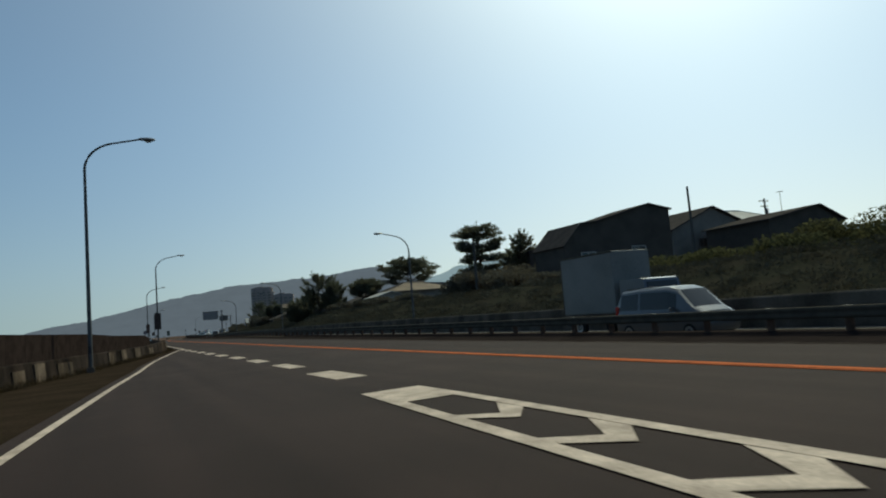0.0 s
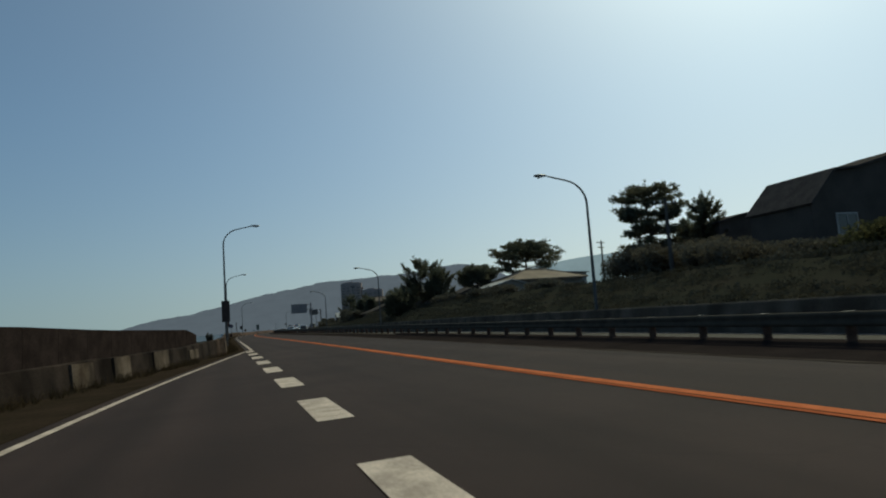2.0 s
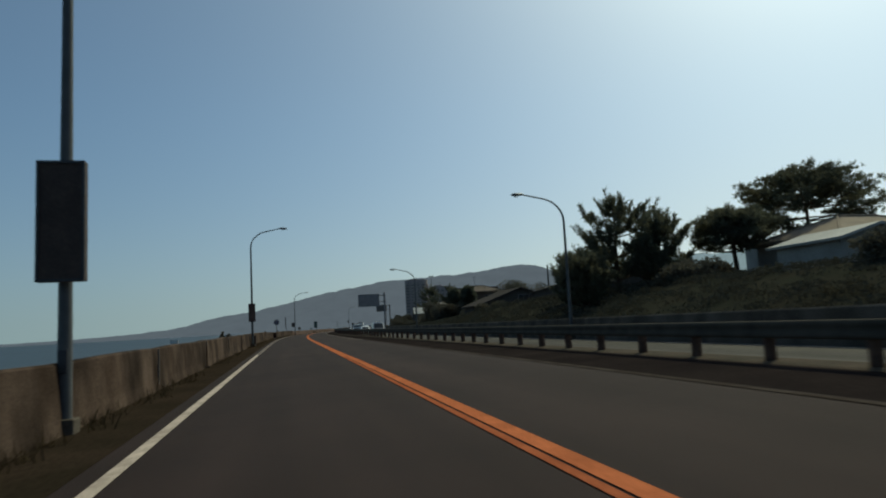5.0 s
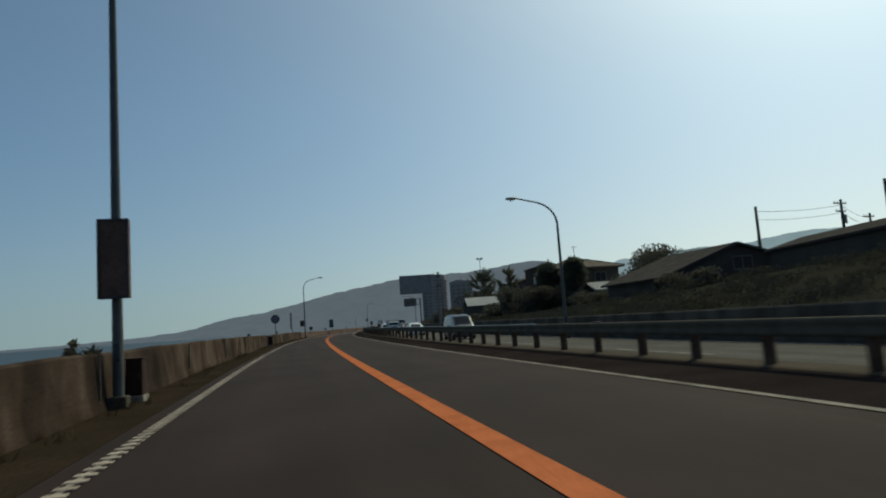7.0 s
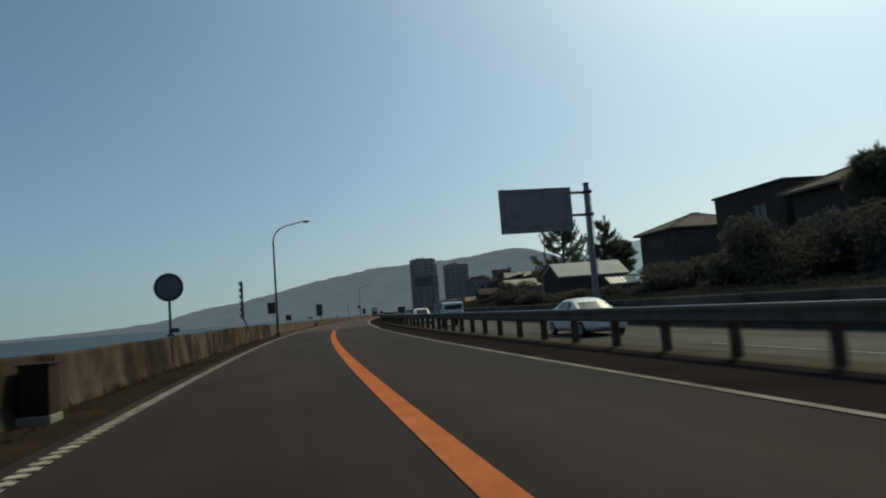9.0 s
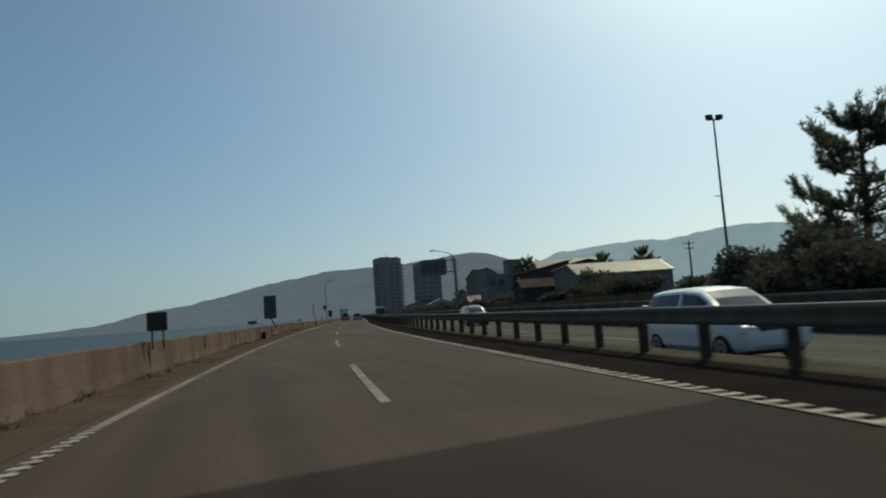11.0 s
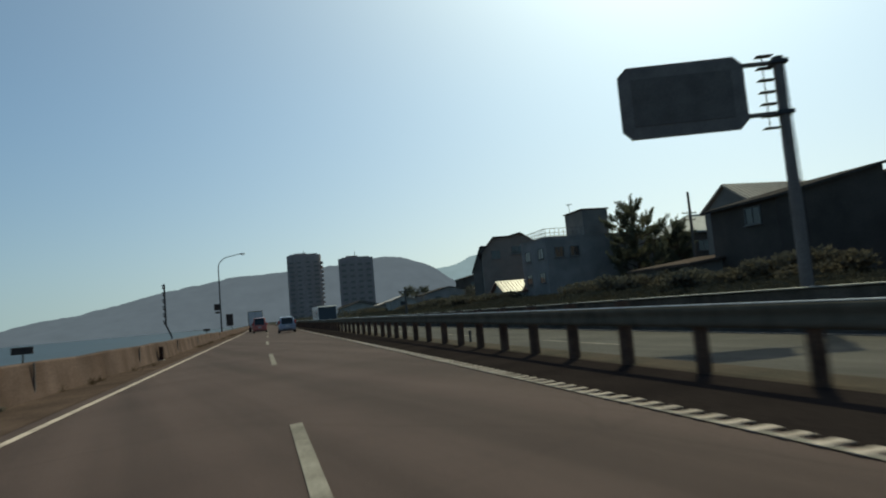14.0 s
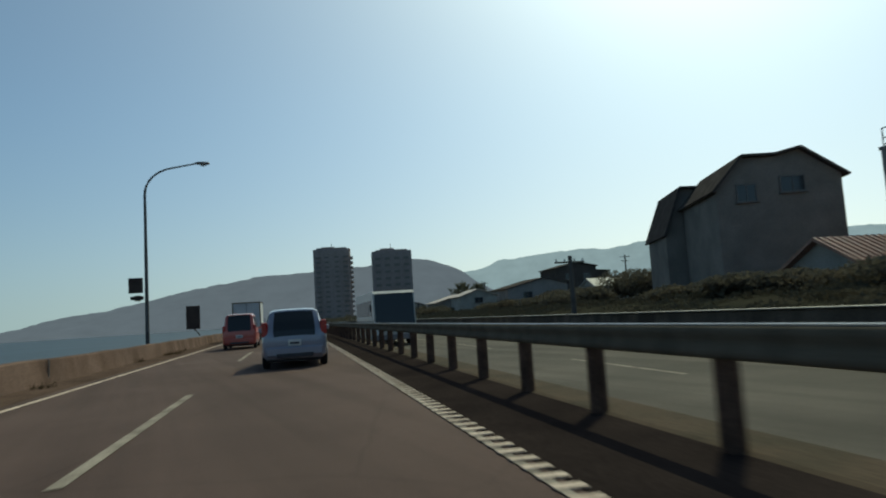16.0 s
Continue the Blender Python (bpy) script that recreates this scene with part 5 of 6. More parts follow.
def cloud_mesh(name, v, f, material):
    me = bpy.data.meshes.new(name)
    me.vertices.add(len(v)); me.vertices.foreach_set("co", v.astype(np.float32).ravel())
    me.loops.add(f.size); me.loops.foreach_set("vertex_index", f.astype(np.int32).ravel())
    me.polygons.add(len(f)); me.polygons.foreach_set("loop_start", np.arange(0, f.size, 3, dtype=np.int32)); me.polygons.foreach_set("loop_total", np.full(len(f), 3, dtype=np.int32))
    me.materials.append(material)
    me.update(calc_edges=True)
    return me


def tufts_of_needles(rng, centres, aims, size, n):
    """Fans of thin needles bound at a shoot's tip, pointing along its aim."""
    c = np.repeat(np.array(centres), n, 0)
    a = np.repeat(np.array(aims), n, 0) + rng.normal(size=(len(c), 3)) * 0.55
    a /= np.linalg.norm(a, axis=1)[:, None]
    b = np.cross(a, rng.normal(size=(len(c), 3)))
    b /= np.linalg.norm(b, axis=1)[:, None]
    s = size * (0.6 + 0.7 * rng.random((len(c), 1)))
    c = c + rng.normal(size=c.shape) * size * 0.18
    v = np.stack([c - b * s * 0.11, c + b * s * 0.11, c + a * s], 1).reshape(-1, 3)
    return v, np.arange(len(v)).reshape(-1, 3)


def pine(y, d, top, spread, style, seed, label, foot=None):
    """A black pine: bent trunk, rising limbs that fork, and tufts of needles along their ends."""
    b = (land(d, y) if foot is None else foot) - 0.3
    e = thing("pine_tree", rd_pose(y, d, b), label, "tree", "pines on the bank")
    rng = np.random.default_rng(seed)
    H = top - b
    lean = (rng.random() - 0.5) * 0.8
    tp = [(lean * (k / 6) ** 2 + 0.12 * math.sin(k * 1.7 + seed), 0.1 * math.cos(k * 1.3 + seed), H * 0.93 * k / 6) for k in range(7)]
    tr = part("trunk", tube(tp, [0.24, 0.21, 0.18, 0.15, 0.12, 0.08, 0.04], 9), M_BARK, e)
    if style == "umbrella":
        lv, rise = [(0.46, 0.95, 4), (0.56, 1.0, 7), (0.66, 1.0, 10), (0.75, 0.92, 11), (0.83, 0.7, 10), (0.88, 0.4, 7)], 0.20
    elif style == "layered":
        lv, rise = [(0.38, 0.8, 6), (0.50, 1.0, 8), (0.61, 1.0, 8), (0.72, 0.95, 8), (0.82, 0.85, 8), (0.90, 0.6, 6)], 0.12
    else:
        lv, rise = [(0.12, 0.92, 7), (0.24, 1.0, 7), (0.36, 1.0, 7), (0.47, 0.9, 6), (0.58, 0.92, 6), (0.69, 0.6, 5), (0.80, 0.34, 4)], 0.40
    limbs = bmesh.new()
    tips, aims = [], []

    def shoot(p, q, length):
        for g in range(11):
            w = rng.normal(size=3) * 0.075 * (1.15 - g / 11)
            c = p + q * (length * g / 11)
            tips.append((c.x + w[0], c.y + w[1], c.z + w[2]))
            aims.append((q.x + w[0] * 4, q.y + w[1] * 4, q.z + w[2] * 2))

    for fz, fr, n in lv:
        for k in range(n):
            a = math.tau * (k + rng.random() * 0.8) / n
            if style == "bushy" and rng.random() < 0.16:
                continue
            L = spread * fr * ((0.62 + 0.38 * rng.random()) if style != "bushy" else (0.5 + 0.55 * rng.random()))
            z0 = H * (fz + (rng.random() - 0.5) * 0.06)
            u = Vector((math.cos(a), math.sin(a), 0))
            root = Vector((lean * fz ** 2, 0, z0))
            end = root + u * L + Vector((0, 0, L * rise * (0.7 + 0.6 * rng.random())))
            mid = root.lerp(end, 0.5) - Vector((0, 0, L * 0.07))
            add_tube(limbs, [root, mid, end], [0.07, 0.05, 0.02], 5)
            puffs = 3 + int(L * 1.2) if style != "bushy" else 2 + int(L * 0.8)
            for i in range(puffs):             # rounded pads of tufts on the outer part of the limb
                f = 0.45 + 0.55 * (i + rng.random()) / puffs
                p = root.lerp(mid, f * 2) if f < 0.5 else mid.lerp(end, f * 2 - 1)
                p = p + Vector((-u.y, u.x, 0)) * (rng.random() - 0.5) * L * 0.5
                if style == "bushy":
                    rx, rz = 0.32 + 0.18 * rng.random(), 0.20 + 0.12 * rng.random()
                else:
                    rx, rz = (0.42 + 0.25 * rng.random()) * (0.7 + 0.1 * spread), 0.22 + 0.1 * rng.random()
                for g in range(16):
                    o = rng.normal(size=3)
                    o = o / np.linalg.norm(o) * rng.random() ** 0.5
                    tips.append((p.x + o[0] * rx, p.y + o[1] * rx, p.z + rz * (0.5 + o[2])))
                    aims.append((o[0] * 0.8, o[1] * 0.8, o[2] * 0.5 + (0.55 if style != "bushy" else 0.9)))
            if style == "bushy":               # upright finger-like shoots at the limb's end
                for i in range(6):
                    p = mid.lerp(end, 0.3 + 0.7 * (i + rng.random()) / 6) + Vector((-u.y, u.x, 0)) * (rng.random() - 0.5) * L * 0.45
                    q = (u * (0.35 + 0.5 * rng.random()) + Vector((-u.y, u.x, 0)) * (rng.random() - 0.5) * 0.7 + Vector((0, 0, 0.9))).normalized()
                    shoot(p, q, (0.7 + 0.9 * rng.random()) * (0.7 + 0.12 * spread))
    for k in range(5):
        tips.append((lean + 0.05 * k, 0.0, H * (0.88 + 0.03 * k))); aims.append((0, 0, 1.0))
    if style == "bushy":
        for k in range(7):
            a = math.tau * k / 7
            shoot(Vector((lean + 0.3 * math.cos(a), 0.3 * math.sin(a), H * (0.80 + 0.05 * rng.random()))), Vector((0.35 * math.cos(a), 0.35 * math.sin(a), 1)).normalized(), 0.8 + 0.5 * rng.random())
        shoot(Vector((lean, 0, H * 0.88)), Vector((0, 0, 1)), H * 0.11)
    part("bough", limbs, M_BARK, tr)
    v, f = tufts_of_needles(rng, tips, aims, 0.30, 9 if style != "bushy" else 7)
    c = new("crown", cloud_mesh("crown", v, f, M_PINE)); c.parent = e
    c["label"] = "dark tufts of needles in flat pads" if style != "bushy" else "dense dark needles with upright shoots"
    return e


PL = "dark green black pine with layered pads of needles"
pine(71.0, 31.1, 11.6, 3.5, "layered", 3, PL)
pine(72.3, 37.6, 10.75, 2.3, "bushy", 4, "small dark pine with upright shoots beside a taller pine")
pine(116.6, 40.2, 12.2, 6.4, "umbrella", 5, "broad umbrella-shaped dark pine above a low house")
pine(113.5, 30.6, 8.2, 3.5, "umbrella", 6, "small leaning dark pine")
pine(117.0, 22.7, 9.8, 3.6, "bushy", 7, "dense dark pine with upright shoots on the bank")
pine(114.6, 25.0, 8.2, 2.4, "bushy", 8, "dense dark pine with upright shoots on the bank")
pine(120.8, 21.5, 5.6, 2.0, "bushy", 19, "low dark pine at the foot of taller pines")
pine(113.0, 18.1, 4.6, 1.7, "bushy", 20, "low dark pine at the foot of taller pines")
pine(242.4, 27.6, 10.8, 3.6, "bushy", 9, "dark pine behind the sheds")
pine(241.1, 32.8, 10.9, 2.7, "bushy", 10, "dark pine with upright shoots behind the sheds")
pine(241.6, 35.6, 8.0, 1.9, "umbrella", 11, "small dark pine with flat pads")
pine(346, 38.6, 11.5, 3.3, "bushy", 12, "dark pine between a block and a house")
pine(345, 43.5, 8.8, 2.0, "bushy", 13, "low dark pine beside a taller one")
pine(520, 52.8, 10.6, 4.2, "bushy", 14, "far dark rounded pine")
pine(524, 59.6, 9.9, 4.2, "bushy", 15, "far dark rounded pine")
pine(300, 37.0, 7.6, 1.7, "bushy", 16, "small dark conifer beside a warehouse")
pine(191.8, 26.6, 7.3, 1.3, "umbrella", 17, "small flat-topped pine beside a house")
pine(187.2, 28.4, 7.4, 1.4, "umbrella", 21, "small flat-topped pine beside a house")
pine(310, 49.0, 9.2, 2.4, "bushy", 18, "dark spiky tree behind a tan roof")


def shrub(y, d, z0, w, h, seed, label, material, n=None):
    e = thing("shrub", rd_pose(y, d, z0 - 0.2), label, "shrub", "shrubs on the bank")
    rng = np.random.default_rng(seed)
    k = 14
    cs = [((rng.random() - 0.5) * w * 1.3, (rng.random() - 0.5) * w * 1.2, h * (0.25 + 0.5 * rng.random())) for _ in range(k)]
    rs = [(w * (0.28 + 0.15 * rng.random()),) * 2 + (h * (0.24 + 0.12 * rng.random()),) for _ in range(k)]
    v, f = tri_cloud(rng, cs, rs, [n or int(200 * w * h / 4 + 120)] * k, 0.20, 0.42)
    st = bmesh.new()
    for j in range(5):
        add_tube(st, [(0, 0, 0), (cs[j][0] * 0.5, cs[j][1] * 0.5, cs[j][2] * 0.6), cs[j]], [0.06, 0.04, 0.015], 5)
    part("stem", st, M_BARK, e)
    c = new("foliage", cloud_mesh("foliage", v, f, material)); c.parent = e
    return e


SL = "rounded dark green shrub on the bank"
shrub(137.0, -8.0, -0.3, 0.55, 1.9, 77, "small dark bush standing behind the sea wall", M_LEAF)
rs_ = random.Random(5)
for yy, dd, w, h in ((40, 33, 6, 2.2), (34, 38, 6, 2.6), (29, 43, 7, 4.0), (44, 38, 5, 1.7), (23, 48, 7, 4.4), (38, 47, 6, 3.0), (18, 36, 5, 3.2), (46, 30, 4, 2.6),
                     (67, 27.5, 5, 5.0), (56, 26.8, 5, 3.4), (52, 28.2, 5, 2.6), (60.5, 26.2, 4.5, 4.2), (49.5, 32.0, 5, 2.4), (71, 32, 6, 6.0), (66, 34, 6, 5.5), (63, 30, 5, 4.6), (111, 28, 5, 1.6), (114, 34, 5, 1.8), (109, 24.6, 4.2, 2.8), (92, 24, 4, 2.6), (84, 27, 4, 2.4), (156, 24.5, 3.6, 2.6), (168, 30, 4, 3.2), (181, 30, 3.5, 3.4),
                     (180.5, 38.0, 8.5, 9.9), (196, 25, 4, 2.2), (204, 26, 4, 2.0), (210, 25, 3.6, 2.0), (222, 24, 3.6, 2.2), (228, 23, 3.2, 1.8), (248, 24, 4, 2.4), (238, 20.0, 4, 4.2), (243, 20.5, 4, 4.0), (234.5, 18.6, 3.4, 3.4), (256, 27, 4, 2.4),
                     (270, 27, 4.5, 3.6), (276, 26, 4, 3.4), (279, 27.5, 4.5, 5.6), (282, 24, 3.4, 2.2), (312, 25, 4, 2.6), (318, 23, 3.4, 2.0), (326, 24.5, 3.6, 2.4), (334, 25, 4, 2.4),
                     (368, 23, 3.2, 1.6), (359, 24.0, 4, 2.0), (363, 23.4, 4, 1.9), (355.5, 25.0, 4, 2.0), (384, 24, 4, 2.6), (392, 27, 4, 2.6), (402, 26, 4, 2.2), (418, 28, 5, 2.4), (440, 26, 5, 2.6), (466, 28, 6, 3.0), (490, 38, 6, 3.6), (190, 25.2, 5, 5.6), (226, 22.2, 4, 1.9), (225, 20.0, 4, 2.2), (195, 25.4, 5, 6.4), (200, 25.6, 5, 5.2), (207, 25.6, 5, 4.2), (182, 29, 4, 3.4), (395, 38.5, 6, 6.6), (400, 33, 5, 3.6), (425, 46, 5, 4.0)):
    shrub(yy, dd, land(dd, yy), w * (0.95 if yy < 50 else 0.8), h * (0.95 if yy < 50 else 0.66), int(yy * 7 + dd), SL if h < 4 else "tall dense shrub covering the bank", M_LEAF3 if yy < 50 else M_LEAF if rs_.random() < 0.6 else M_LEAF2)


def hedge(name, label, y0, y1, d0, d1, h0, dens, seed, material, size=0.22, tall=1.0):
    """Unbroken low growth along a strip of the bank."""
    rng = np.random.default_rng(seed)
    n = int((y1 - y0) * dens)
    cs, rs, ct = [], [], []
    for _ in range(n):
        y, d = y0 + (y1 - y0) * rng.random(), d0 + (d1 - d0) * rng.random()
        p = rd(y, d, land(d, y))
        hh = tall * (0.4 + 0.6 * rng.random()) * (0.7 + 0.6 * noise.noise(Vector((y * 0.07, d * 0.2, 1.3))))
        cs.append((p.x, p.y, p.z + hh * 0.45)); rs.append((0.5 + 0.4 * rng.random(), 0.6 + 0.5 * rng.random(), max(0.15, hh * 0.6))); ct.append(h0)
    v, f = tri_cloud(rng, cs, rs, ct, size, 0.4, 0.5)
    return tagged(new(name, cloud_mesh(name, v, f, material)), label, "plants", kind="stuff")


hedge("bank_undergrowth", "dark undergrowth along the top of the bank wall", -40, 430, 14.9, 17.2, 46, 3.6, 21, M_UNDER, 0.12, 0.5)
hedge("bank_undergrowth", "dark mixed growth covering the bank", -40, 430, 17.0, 22.5, 46, 5.5, 22, M_UNDER, 0.13, 0.5)
hedge("bank_undergrowth", "dark mixed growth at the crest of the bank", -40, 430, 21.5, 29, 44, 4.2, 23, M_UNDER, 0.14, 0.6)
hedge("far_undergrowth", "far dark trees and hedges beside the road", 430, 760, 16, 60, 26, 1.6, 24, M_LEAF, 0.5, 2.0)


def tufts(name, label, y0, y1, line, n, h, seed, material):
    rng = np.random.default_rng(seed)
    out = []
    for _ in range(n):
        y = y0 + (y1 - y0) * rng.random()
        if noise.noise(Vector((y * 0.09, 2.0, seed))) < -0.12:
            continue
        d = line(y) + 0.12 + 0.5 * rng.random() ** 2
        p = np.array(rd(y, d, 0.03))
        for _ in range(14):
            q = p + np.append(rng.normal(size=2) * 0.10, 0)
            t = q + np.append(rng.normal(size=2) * 0.10, h * (0.4 + 0.8 * rng.random()))
            w = np.append(rng.normal(size=2), 0); w = w / np.linalg.norm(w) * 0.012
            out.append([q - w, q + w, t])
    v = np.array(out).reshape(-1, 3)
    return tagged(new(name, cloud_mesh(name, v, np.arange(len(v)).reshape(-1, 3), material)), label, "plants", kind="stuff")


tufts("verge_weeds", "dry weeds along the foot of the low wall", 5, 75, wall_line, 260, 0.30, 31, M_WEED)
tufts("verge_weeds", "sparse dry weeds at the foot of the parapet", 75, 380, wall_line, 300, 0.20, 32, M_WEED)
tufts("verge_weeds", "dull weeds at the foot of the wall", 20, 90, wall_line, 110, 0.28, 33, M_WEED)
tufts("sea_side_grass", "thin grass behind the parapet", 60, 380, lambda y: wall_line(y) - 1.6, 260, 0.5, 35, M_LEAF2)


# ---- vehicles ----
def wheel(parent, x, y, r, w):
    n = 18
    s = 1 if x > 0 else -1
    rings = []
    for u, k in ((-w / 2, 0.86), (-w / 2 + 0.03, 1.0), (w / 2 - 0.03, 1.0), (w / 2, 0.86)):
        rings.append([(x + u, y + r * k * math.cos(a * math.tau / n), r + r * k * math.sin(a * math.tau / n)) for a in range(n)])
    t = part("wheel", add_loft(bmesh.new(), rings), M_TYRE, parent)
    rings = []
    for u, k in ((w / 2 - 0.02, 0.62), (w / 2 + 0.012, 0.60), (w / 2 - 0.005, 0.2), (w / 2 + 0.01, 0.12)):
        rings.append([(x + s * u, y + r * k * math.cos(a * math.tau / n), r + r * k * math.sin(a * math.tau / n)) for a in range(n)])
    part("rim", add_loft(bmesh.new(), rings), M_RIM, t)


def car(y, d, h, turn, kind, body, label):
    """A lofted body with glass set a little proud of it; local +y is the front."""
    e = thing("car", rd_pose(y, d, h, turn), label, "car")
    # y, sill, belt, roof, half width, half roof width
    if kind == "hatch":
        st = [(-1.97, .42, .78, .80, .70, .62), (-1.94, .26, .92, .97, .80, .64), (-1.82, .24, .96, 1.22, .835, .62), (-1.62, .22, .96, 1.50, .845, .585), (-1.2, .20, .95, 1.545, .848, .60), (-.3, .20, .94, 1.56, .85, .61),
              (.35, .20, .93, 1.50, .85, .60), (.72, .20, .93, 1.30, .848, .61), (1.12, .20, .92, 1.0, .845, .68), (1.6, .22, .84, .89, .82, .62), (1.88, .26, .72, .76, .75, .55), (1.96, .35, .58, .60, .66, .5)]
    elif kind == "van":
        st = [(-2.15, .40, .9, .92, .74, .66), (-2.12, .26, 1.0, 1.05, .83, .70), (-2.0, .24, 1.03, 1.55, .85, .68), (-1.85, .22, 1.03, 1.80, .86, .66), (-.9, .2, 1.02, 1.86, .862, .67), (.5, .2, 1.0, 1.84, .862, .67),
              (.95, .2, 1.0, 1.70, .86, .67), (1.55, .2, .98, 1.10, .855, .72), (1.9, .24, .86, .94, .83, .66), (2.1, .28, .72, .76, .76, .6), (2.15, .36, .6, .62, .68, .55)]
    else:
        st = [(-2.25, .42, .80, .82, .70, .6), (-2.2, .26, .92, .95, .82, .66), (-1.75, .22, .95, 1.02, .85, .66), (-1.25, .2, .95, 1.22, .855, .64), (-.75, .2, .95, 1.42, .86, .6), (-.1, .2, .94, 1.46, .86, .6),
              (.45, .2, .93, 1.36, .86, .6), (1.05, .2, .92, 1.0, .855, .68), (1.7, .22, .82, .88, .83, .64), (2.1, .26, .7, .74, .76, .56), (2.2, .35, .56, .58, .66, .5)]

    def ring(s):
        yy, zb, zm, zr, w, wr = s
        half = [(w * .86, zb), (w * .97, zb + .10), (w, (zb + zm) / 2), (w * .985, zm - .06), (w * .955, zm), (wr + (w - wr) * .12, zr - (zr - zm) * .12), (wr * .9, zr - .012), (wr * .5, zr + .008)]
        return [(x, yy, z) for x, z in half] + [(-x, yy, z) for x, z in reversed(half)]
    smooth(part("body", add_loft(bmesh.new(), [ring(s) for s in st]), body, e), 32)
    cab = [s for s in st if s[3] - s[2] > 0.2]

    def pt(s, f, side, out=0.006):
        yy, zb, zm, zr, w, wr = s
        x0, x1 = w * .955, wr + (w - wr) * .12
        return ((x0 + (x1 - x0) * f + out) * side, yy, zm + (zr - (zr - zm) * .12 - zm) * f)
    # side glass, in two lights each side
    for side in (-1, 1):
        m = len(cab) // 2
        for grp in (cab[:m + 1], cab[m:]):
            if len(grp) < 2:
                continue
            bm = bmesh.new()
            lo = [Vector(pt(s, 0.10, side)) for s in grp]; hi = [Vector(pt(s, 0.90, side)) for s in grp]
            lo[0].y += .06; hi[0].y += .06; lo[-1].y -= .05; hi[-1].y -= .05
            a = [bm.verts.new(p) for p in lo]; b = [bm.verts.new(p) for p in hi]
            for k in range(len(a) - 1):
                bm.faces.new((a[k], a[k + 1], b[k + 1], b[k]))
            part("side_window", bm, M_CARGL, e)
    # rear window and windscreen lie on the slopes at the cabin's ends
    for nm, i in (("rear_window", 0), ("windscreen", 1)):
        cand = [(p, q) for p, q in zip(st, st[1:]) if (q[3] - p[3] > 0.12 if i == 0 else p[3] - q[3] > 0.12)]
        if not cand:
            continue
        rows = [cand[0][0]] + [q for _, q in cand]
        off = -0.012 if i == 0 else 0.012
        bm = bmesh.new()
        vs = []
        m = len(rows)
        for k, s in enumerate(rows):
            yy, zb, zm, zr, w, wr = s
            hw = (wr * .9) * 0.93
            z, y2 = zr + 0.012, yy + off
            if k == 0:
                nx = rows[1]
                z, y2 = zr + (nx[3] - zr) * 0.18 + .012, yy + (nx[0] - yy) * 0.18 + off
            if k == m - 1:
                pv = rows[-2]
                z, y2 = zr + (pv[3] - zr) * 0.14 + .012, yy + (pv[0] - yy) * 0.14 + off
            vs.append([bm.verts.new((x * hw, y2, z - abs(x) ** 3 * 0.015)) for x in (-1, -.5, 0, .5, 1)])
        for p, q in zip(vs, vs[1:]):
            for k in range(4):
                bm.faces.new((p[k], p[k + 1], q[k + 1], q[k]))
        part(nm, bm, M_CARGL, e)
    y0, y1 = st[0][0], st[-1][0]
    w = st[4][4]
    for s in (-1, 1):
        zt = st[1][2] + (0.10 if kind == "hatch" else 0.05)
        part("tail_light", box((s * (w - .10), y0 + .10, zt), (.16, .16, .38 if kind != "sedan" else .16), .03), M_RED, e)
        part("head_light", box((s * (w - .22), y1 - .12, .66), (.30, .2, .14), .04), M_HEADL, e)
        part("mirror", box((s * (w + .09), cab[-1][0] - .1, cab[-1][2] + .06), (.18, .12, .14), .03), body, e)
        for yy in (y0 + .68, y1 - .72):
            wheel(e, s * (w - .10), yy, .30, .19)
    part("rear_bumper", box((0, y0 + .02, .44), (w * 1.72, .14, .26), .05), body, e)
    part("bumper_insert", box((0, y0 - .06, .34), (w * 1.1, .03, .10), .01), M_DARKM, e)
    part("number_plate", box((0, y0 - .045, .66 if kind != "sedan" else .7), (.33, .02, .165), .004), M_PLATE, e)
    part("plate_bars", box((0, y0 - .058, .65), (.24, .006, .05)), M_DARKM, e, "dark bars on the plate")
    part("rear_wiper", box((.12, y0 + .16, 1.06), (.34, .02, .02)), M_DARKM, e) if kind == "hatch" else None
    part("underside", box((0, 0, .24), (w * 1.6, (y1 - y0) * .9, .14), .03), M_DARKM, e)
    return e


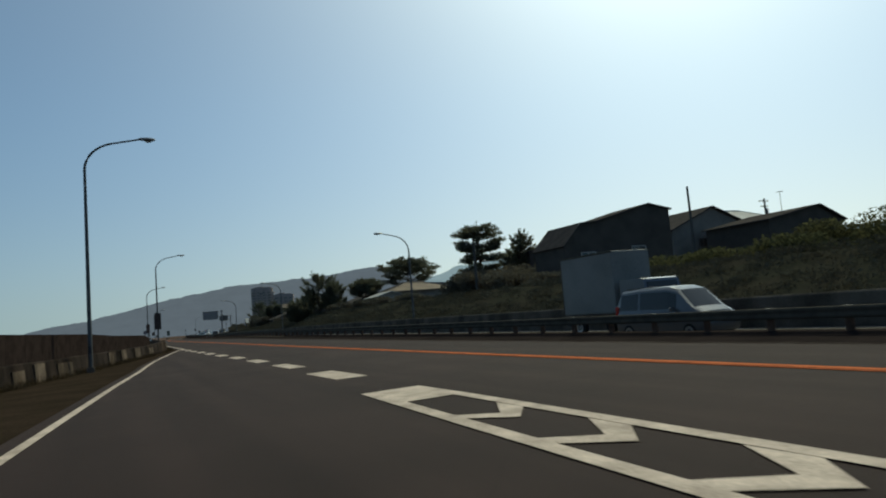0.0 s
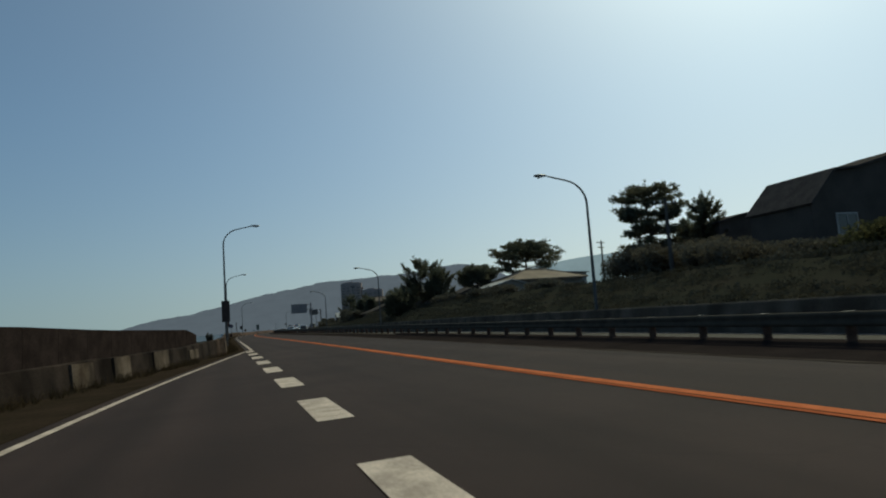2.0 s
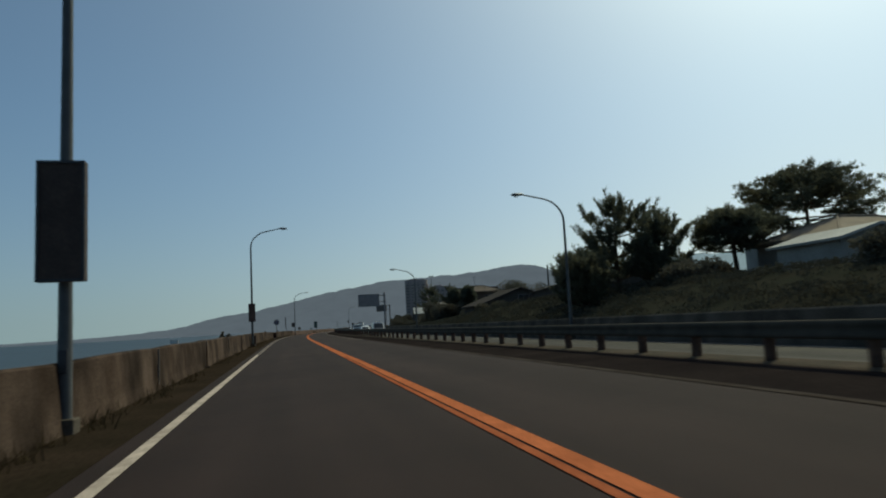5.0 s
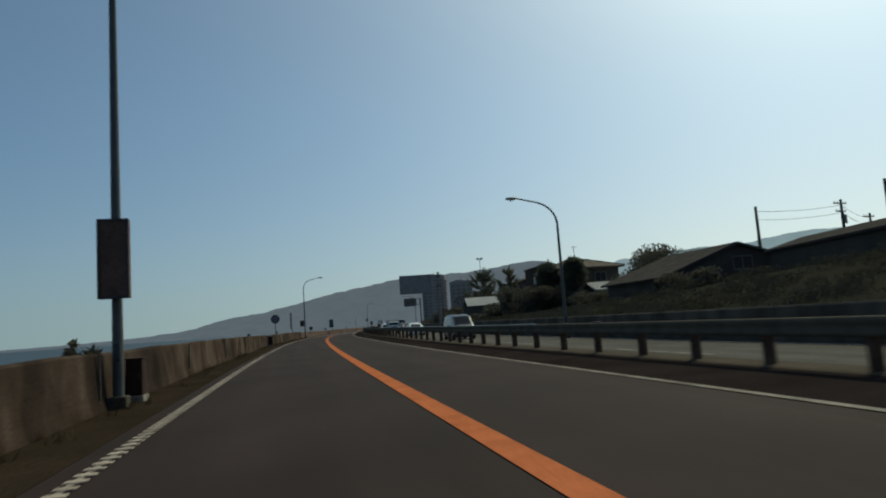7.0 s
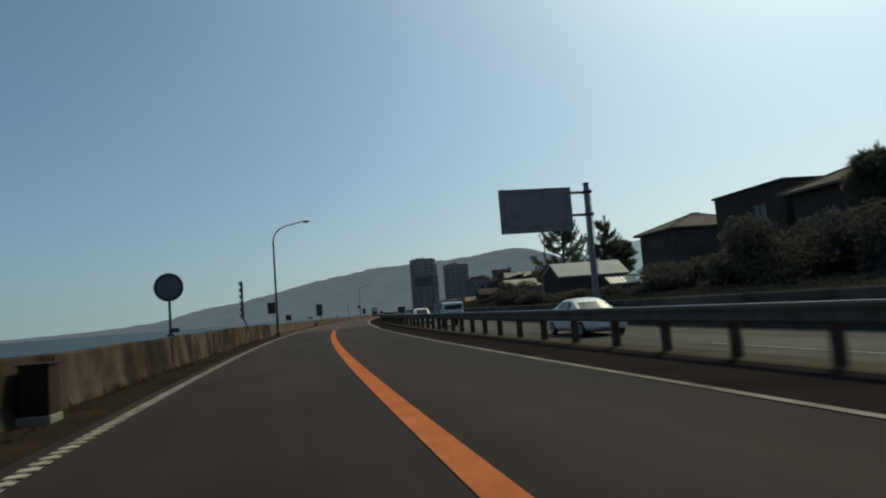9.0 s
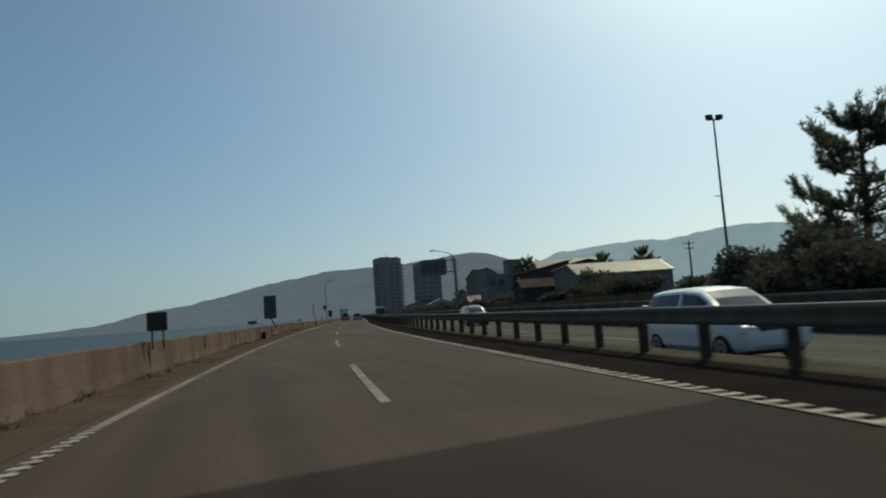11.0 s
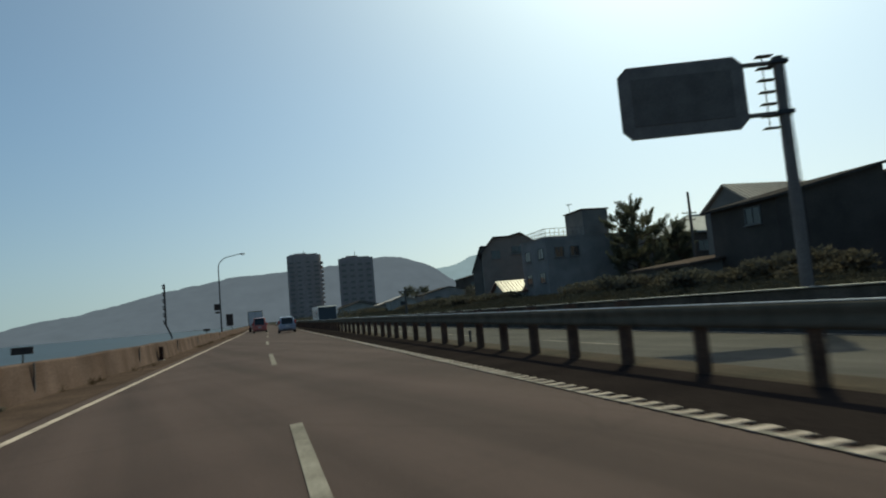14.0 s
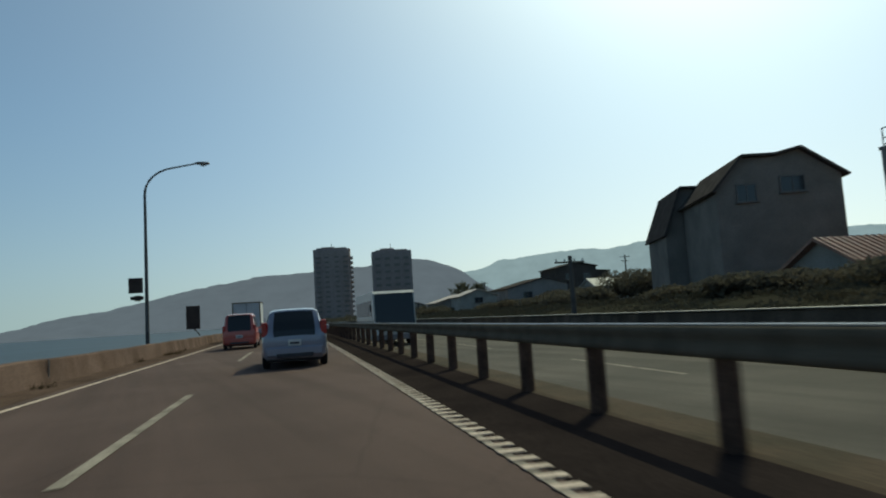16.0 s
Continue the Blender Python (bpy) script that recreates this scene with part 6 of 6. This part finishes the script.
def truck(y, d, h, turn, L, hgt, boxcol, cabcol, label, wide=2.1):
    e = thing("truck", rd_pose(y, d, h, turn), label, "truck")
    c0 = L / 2 - 1.7
    part("cargo_box", box((0, -0.95, .95 + (hgt - .95) / 2), (wide, L - 1.95, hgt - .95), .04), boxcol, e)
    for k in (-1, 1):
        part("edge_rail", box((k * (wide / 2 - .02), -.95, hgt - .04), (.07, L - 1.9, .08)), M_GALV, e)
    part("rear_frame", add_frame(bmesh.new(), wide, hgt - .95, (0, -L / 2 - .005, .95 + (hgt - .95) / 2), .07, .05), M_GALV, e)
    part("rear_door_gap", box((0, -L / 2 - .012, .95 + (hgt - .95) / 2), (.03, .03, hgt - 1.15)), M_DARKM, e)
    zc = min(2.3, hgt - .2)
    prof = [(c0, .55), (L / 2 - .05, .55), (L / 2, .8), (L / 2 - .03, 1.25), (L / 2 - .28, zc - .05), (L / 2 - .45, zc), (c0, zc)]
    cabp = part("cab", add_loft(bmesh.new(), [[(x, yy, z) for yy, z in prof] for x in (-wide * .45, wide * .45)]), cabcol, e)
    bm = bmesh.new()
    bm.faces.new([bm.verts.new(p) for p in ((-wide * .40, L / 2 - .015, 1.32), (wide * .40, L / 2 - .015, 1.32), (wide * .38, L / 2 - .235, zc - .16), (-wide * .38, L / 2 - .235, zc - .16))])
    part("windscreen", bm, M_CARGL, cabp)
    for s in (-1, 1):
        part("side_window", box((s * wide * .452, c0 + .85, 1.62), (.02, .8, .55), .005), M_CARGL, cabp)
        part("head_light", box((s * wide * .34, L / 2 + .0, .82), (.32, .06, .18), .02), M_HEADL, cabp)
        part("mirror", box((s * (wide * .5 + .08), L / 2 - .2, 1.6), (.06, .16, .32), .02), M_DARKM, cabp)
        part("tail_light", box((s * wide * .38, -L / 2 - .02, .72), (.34, .06, .12), .01), M_RED, e)
        for yy in (L / 2 - .95, -L / 2 + 1.0):
            wheel(e, s * (wide / 2 - .16), yy, .38, .24)
    part("chassis", box((0, -.2, .68), (.9, L - .6, .26)), M_DARKM, e)
    part("rear_bar", box((0, -L / 2 + .06, .5), (wide * .9, .1, .12), .01), M_DARKM, e)
    part("grille", box((0, L / 2 + .0, 1.02), (wide * .6, .04, .16), .01), M_DARKM, cabp)
    return e


def coach(y, d, h, turn, label):
    e = thing("bus", rd_pose(y, d, h, turn), label, "bus")
    prof = [(-5.2, .35), (5.15, .35), (5.25, .8), (5.15, 1.5), (4.95, 3.0), (4.75, 3.15), (-5.1, 3.15), (-5.2, 3.0)]
    part("body", add_loft(bmesh.new(), [[(x, yy, z) for yy, z in prof] for x in (-1.2, 1.2)]), P_CREAM, e)
    bm = bmesh.new()
    bm.faces.new([bm.verts.new(p) for p in ((-1.14, 5.21, 1.22), (1.14, 5.21, 1.22), (1.12, 4.985, 3.0), (-1.12, 4.985, 3.0))])
    part("windscreen", bm, M_CARGL, e)
    for s in (-1, 1):
        for k in range(6):
            part("side_window", box((s * 1.205, -4.3 + 1.5 * k, 2.2), (.02, 1.35, .95), .005), M_CARGL, e)
        part("head_light", box((s * .9, 5.24, .75), (.36, .06, .2), .02), M_HEADL, e)
        part("mirror", box((s * 1.38, 5.15, 2.2), (.1, .2, .4), .03), M_DARKM, e)
        for yy in (3.4, -3.0):
            wheel(e, s * 1.05, yy, .48, .28)
    part("dash_panel", box((0, 5.24, 1.0), (1.5, .06, .30), .02), M_DARKM, e)
    part("front_bumper", box((0, 5.22, .5), (2.3, .14, .3), .04), M_SIGNB, e)
    return e


P_SILVER = paint("paint_silver_blue", (0.25, 0.26, 0.32), 0.3, 0.35)
P_WHITE = paint("paint_white", (0.72, 0.72, 0.71), 0.3, 0.0)
P_DKGREY = paint("paint_dark_grey", (0.09, 0.09, 0.095), 0.3, 0.3)
P_RED = paint("paint_red", (0.45, 0.09, 0.07), 0.35, 0.1)
P_DARK = paint("paint_dark_blue", (0.05, 0.06, 0.09), 0.3, 0.2)
P_CREAM = paint("paint_cream", (0.55, 0.53, 0.48), 0.35, 0.0)
M_BOXD = mat("cargo_panel_dull", (0.23, 0.222, 0.212), 0.6, 0.2, 0.7, 20, 0.03, 0.0, 0.1)
M_BOXW = mat("cargo_panel", (0.55, 0.56, 0.57), 0.5, 0.12, 0.7, 20, 0.03, 0.1)

car(357.5, 1.28, 0, 0, "hatch", P_SILVER, "silver blue hatchback driving ahead in the passing lane")
car(376.4, -1.5, 0, 0, "van", P_RED, "pale red minivan ahead of a hatchback, seen from behind")
truck(394, -2.15, 0, 0, 6.4, 3.0, M_BOXW, P_WHITE, "grey box truck ahead of a minivan, seen from behind")
OPP = -0.54
car(190.3, 9.8, OPP, 180, "sedan", P_WHITE, "white saloon coming the other way")
car(266.2, 10.7, OPP, 180, "hatch", P_DKGREY, "dark grey hatchback coming the other way beyond the rail")
truck(216.4, 8.9, OPP, 180, 4.4, 2.05, M_BOXD, P_WHITE, "small white truck coming the other way", 1.75)
car(229, 8.0, OPP, 180, "hatch", P_WHITE, "white hatchback coming the other way")
coach(379.2, 6.95, OPP, 180, "cream coach with a dark windscreen coming the other way")
truck(22.7, 11.5, OPP, 180, 5.6, 3.6, M_BOXD, P_DARK, "grey box truck coming the other way")
car(17.4, 9.3, OPP, 180, "van", P_DKGREY, "dark grey minivan coming the other way with a bright windscreen")
car(164.4, 9.7, OPP, 180, "van", P_DKGREY, "dark grey minivan coming the other way with a bright windscreen")
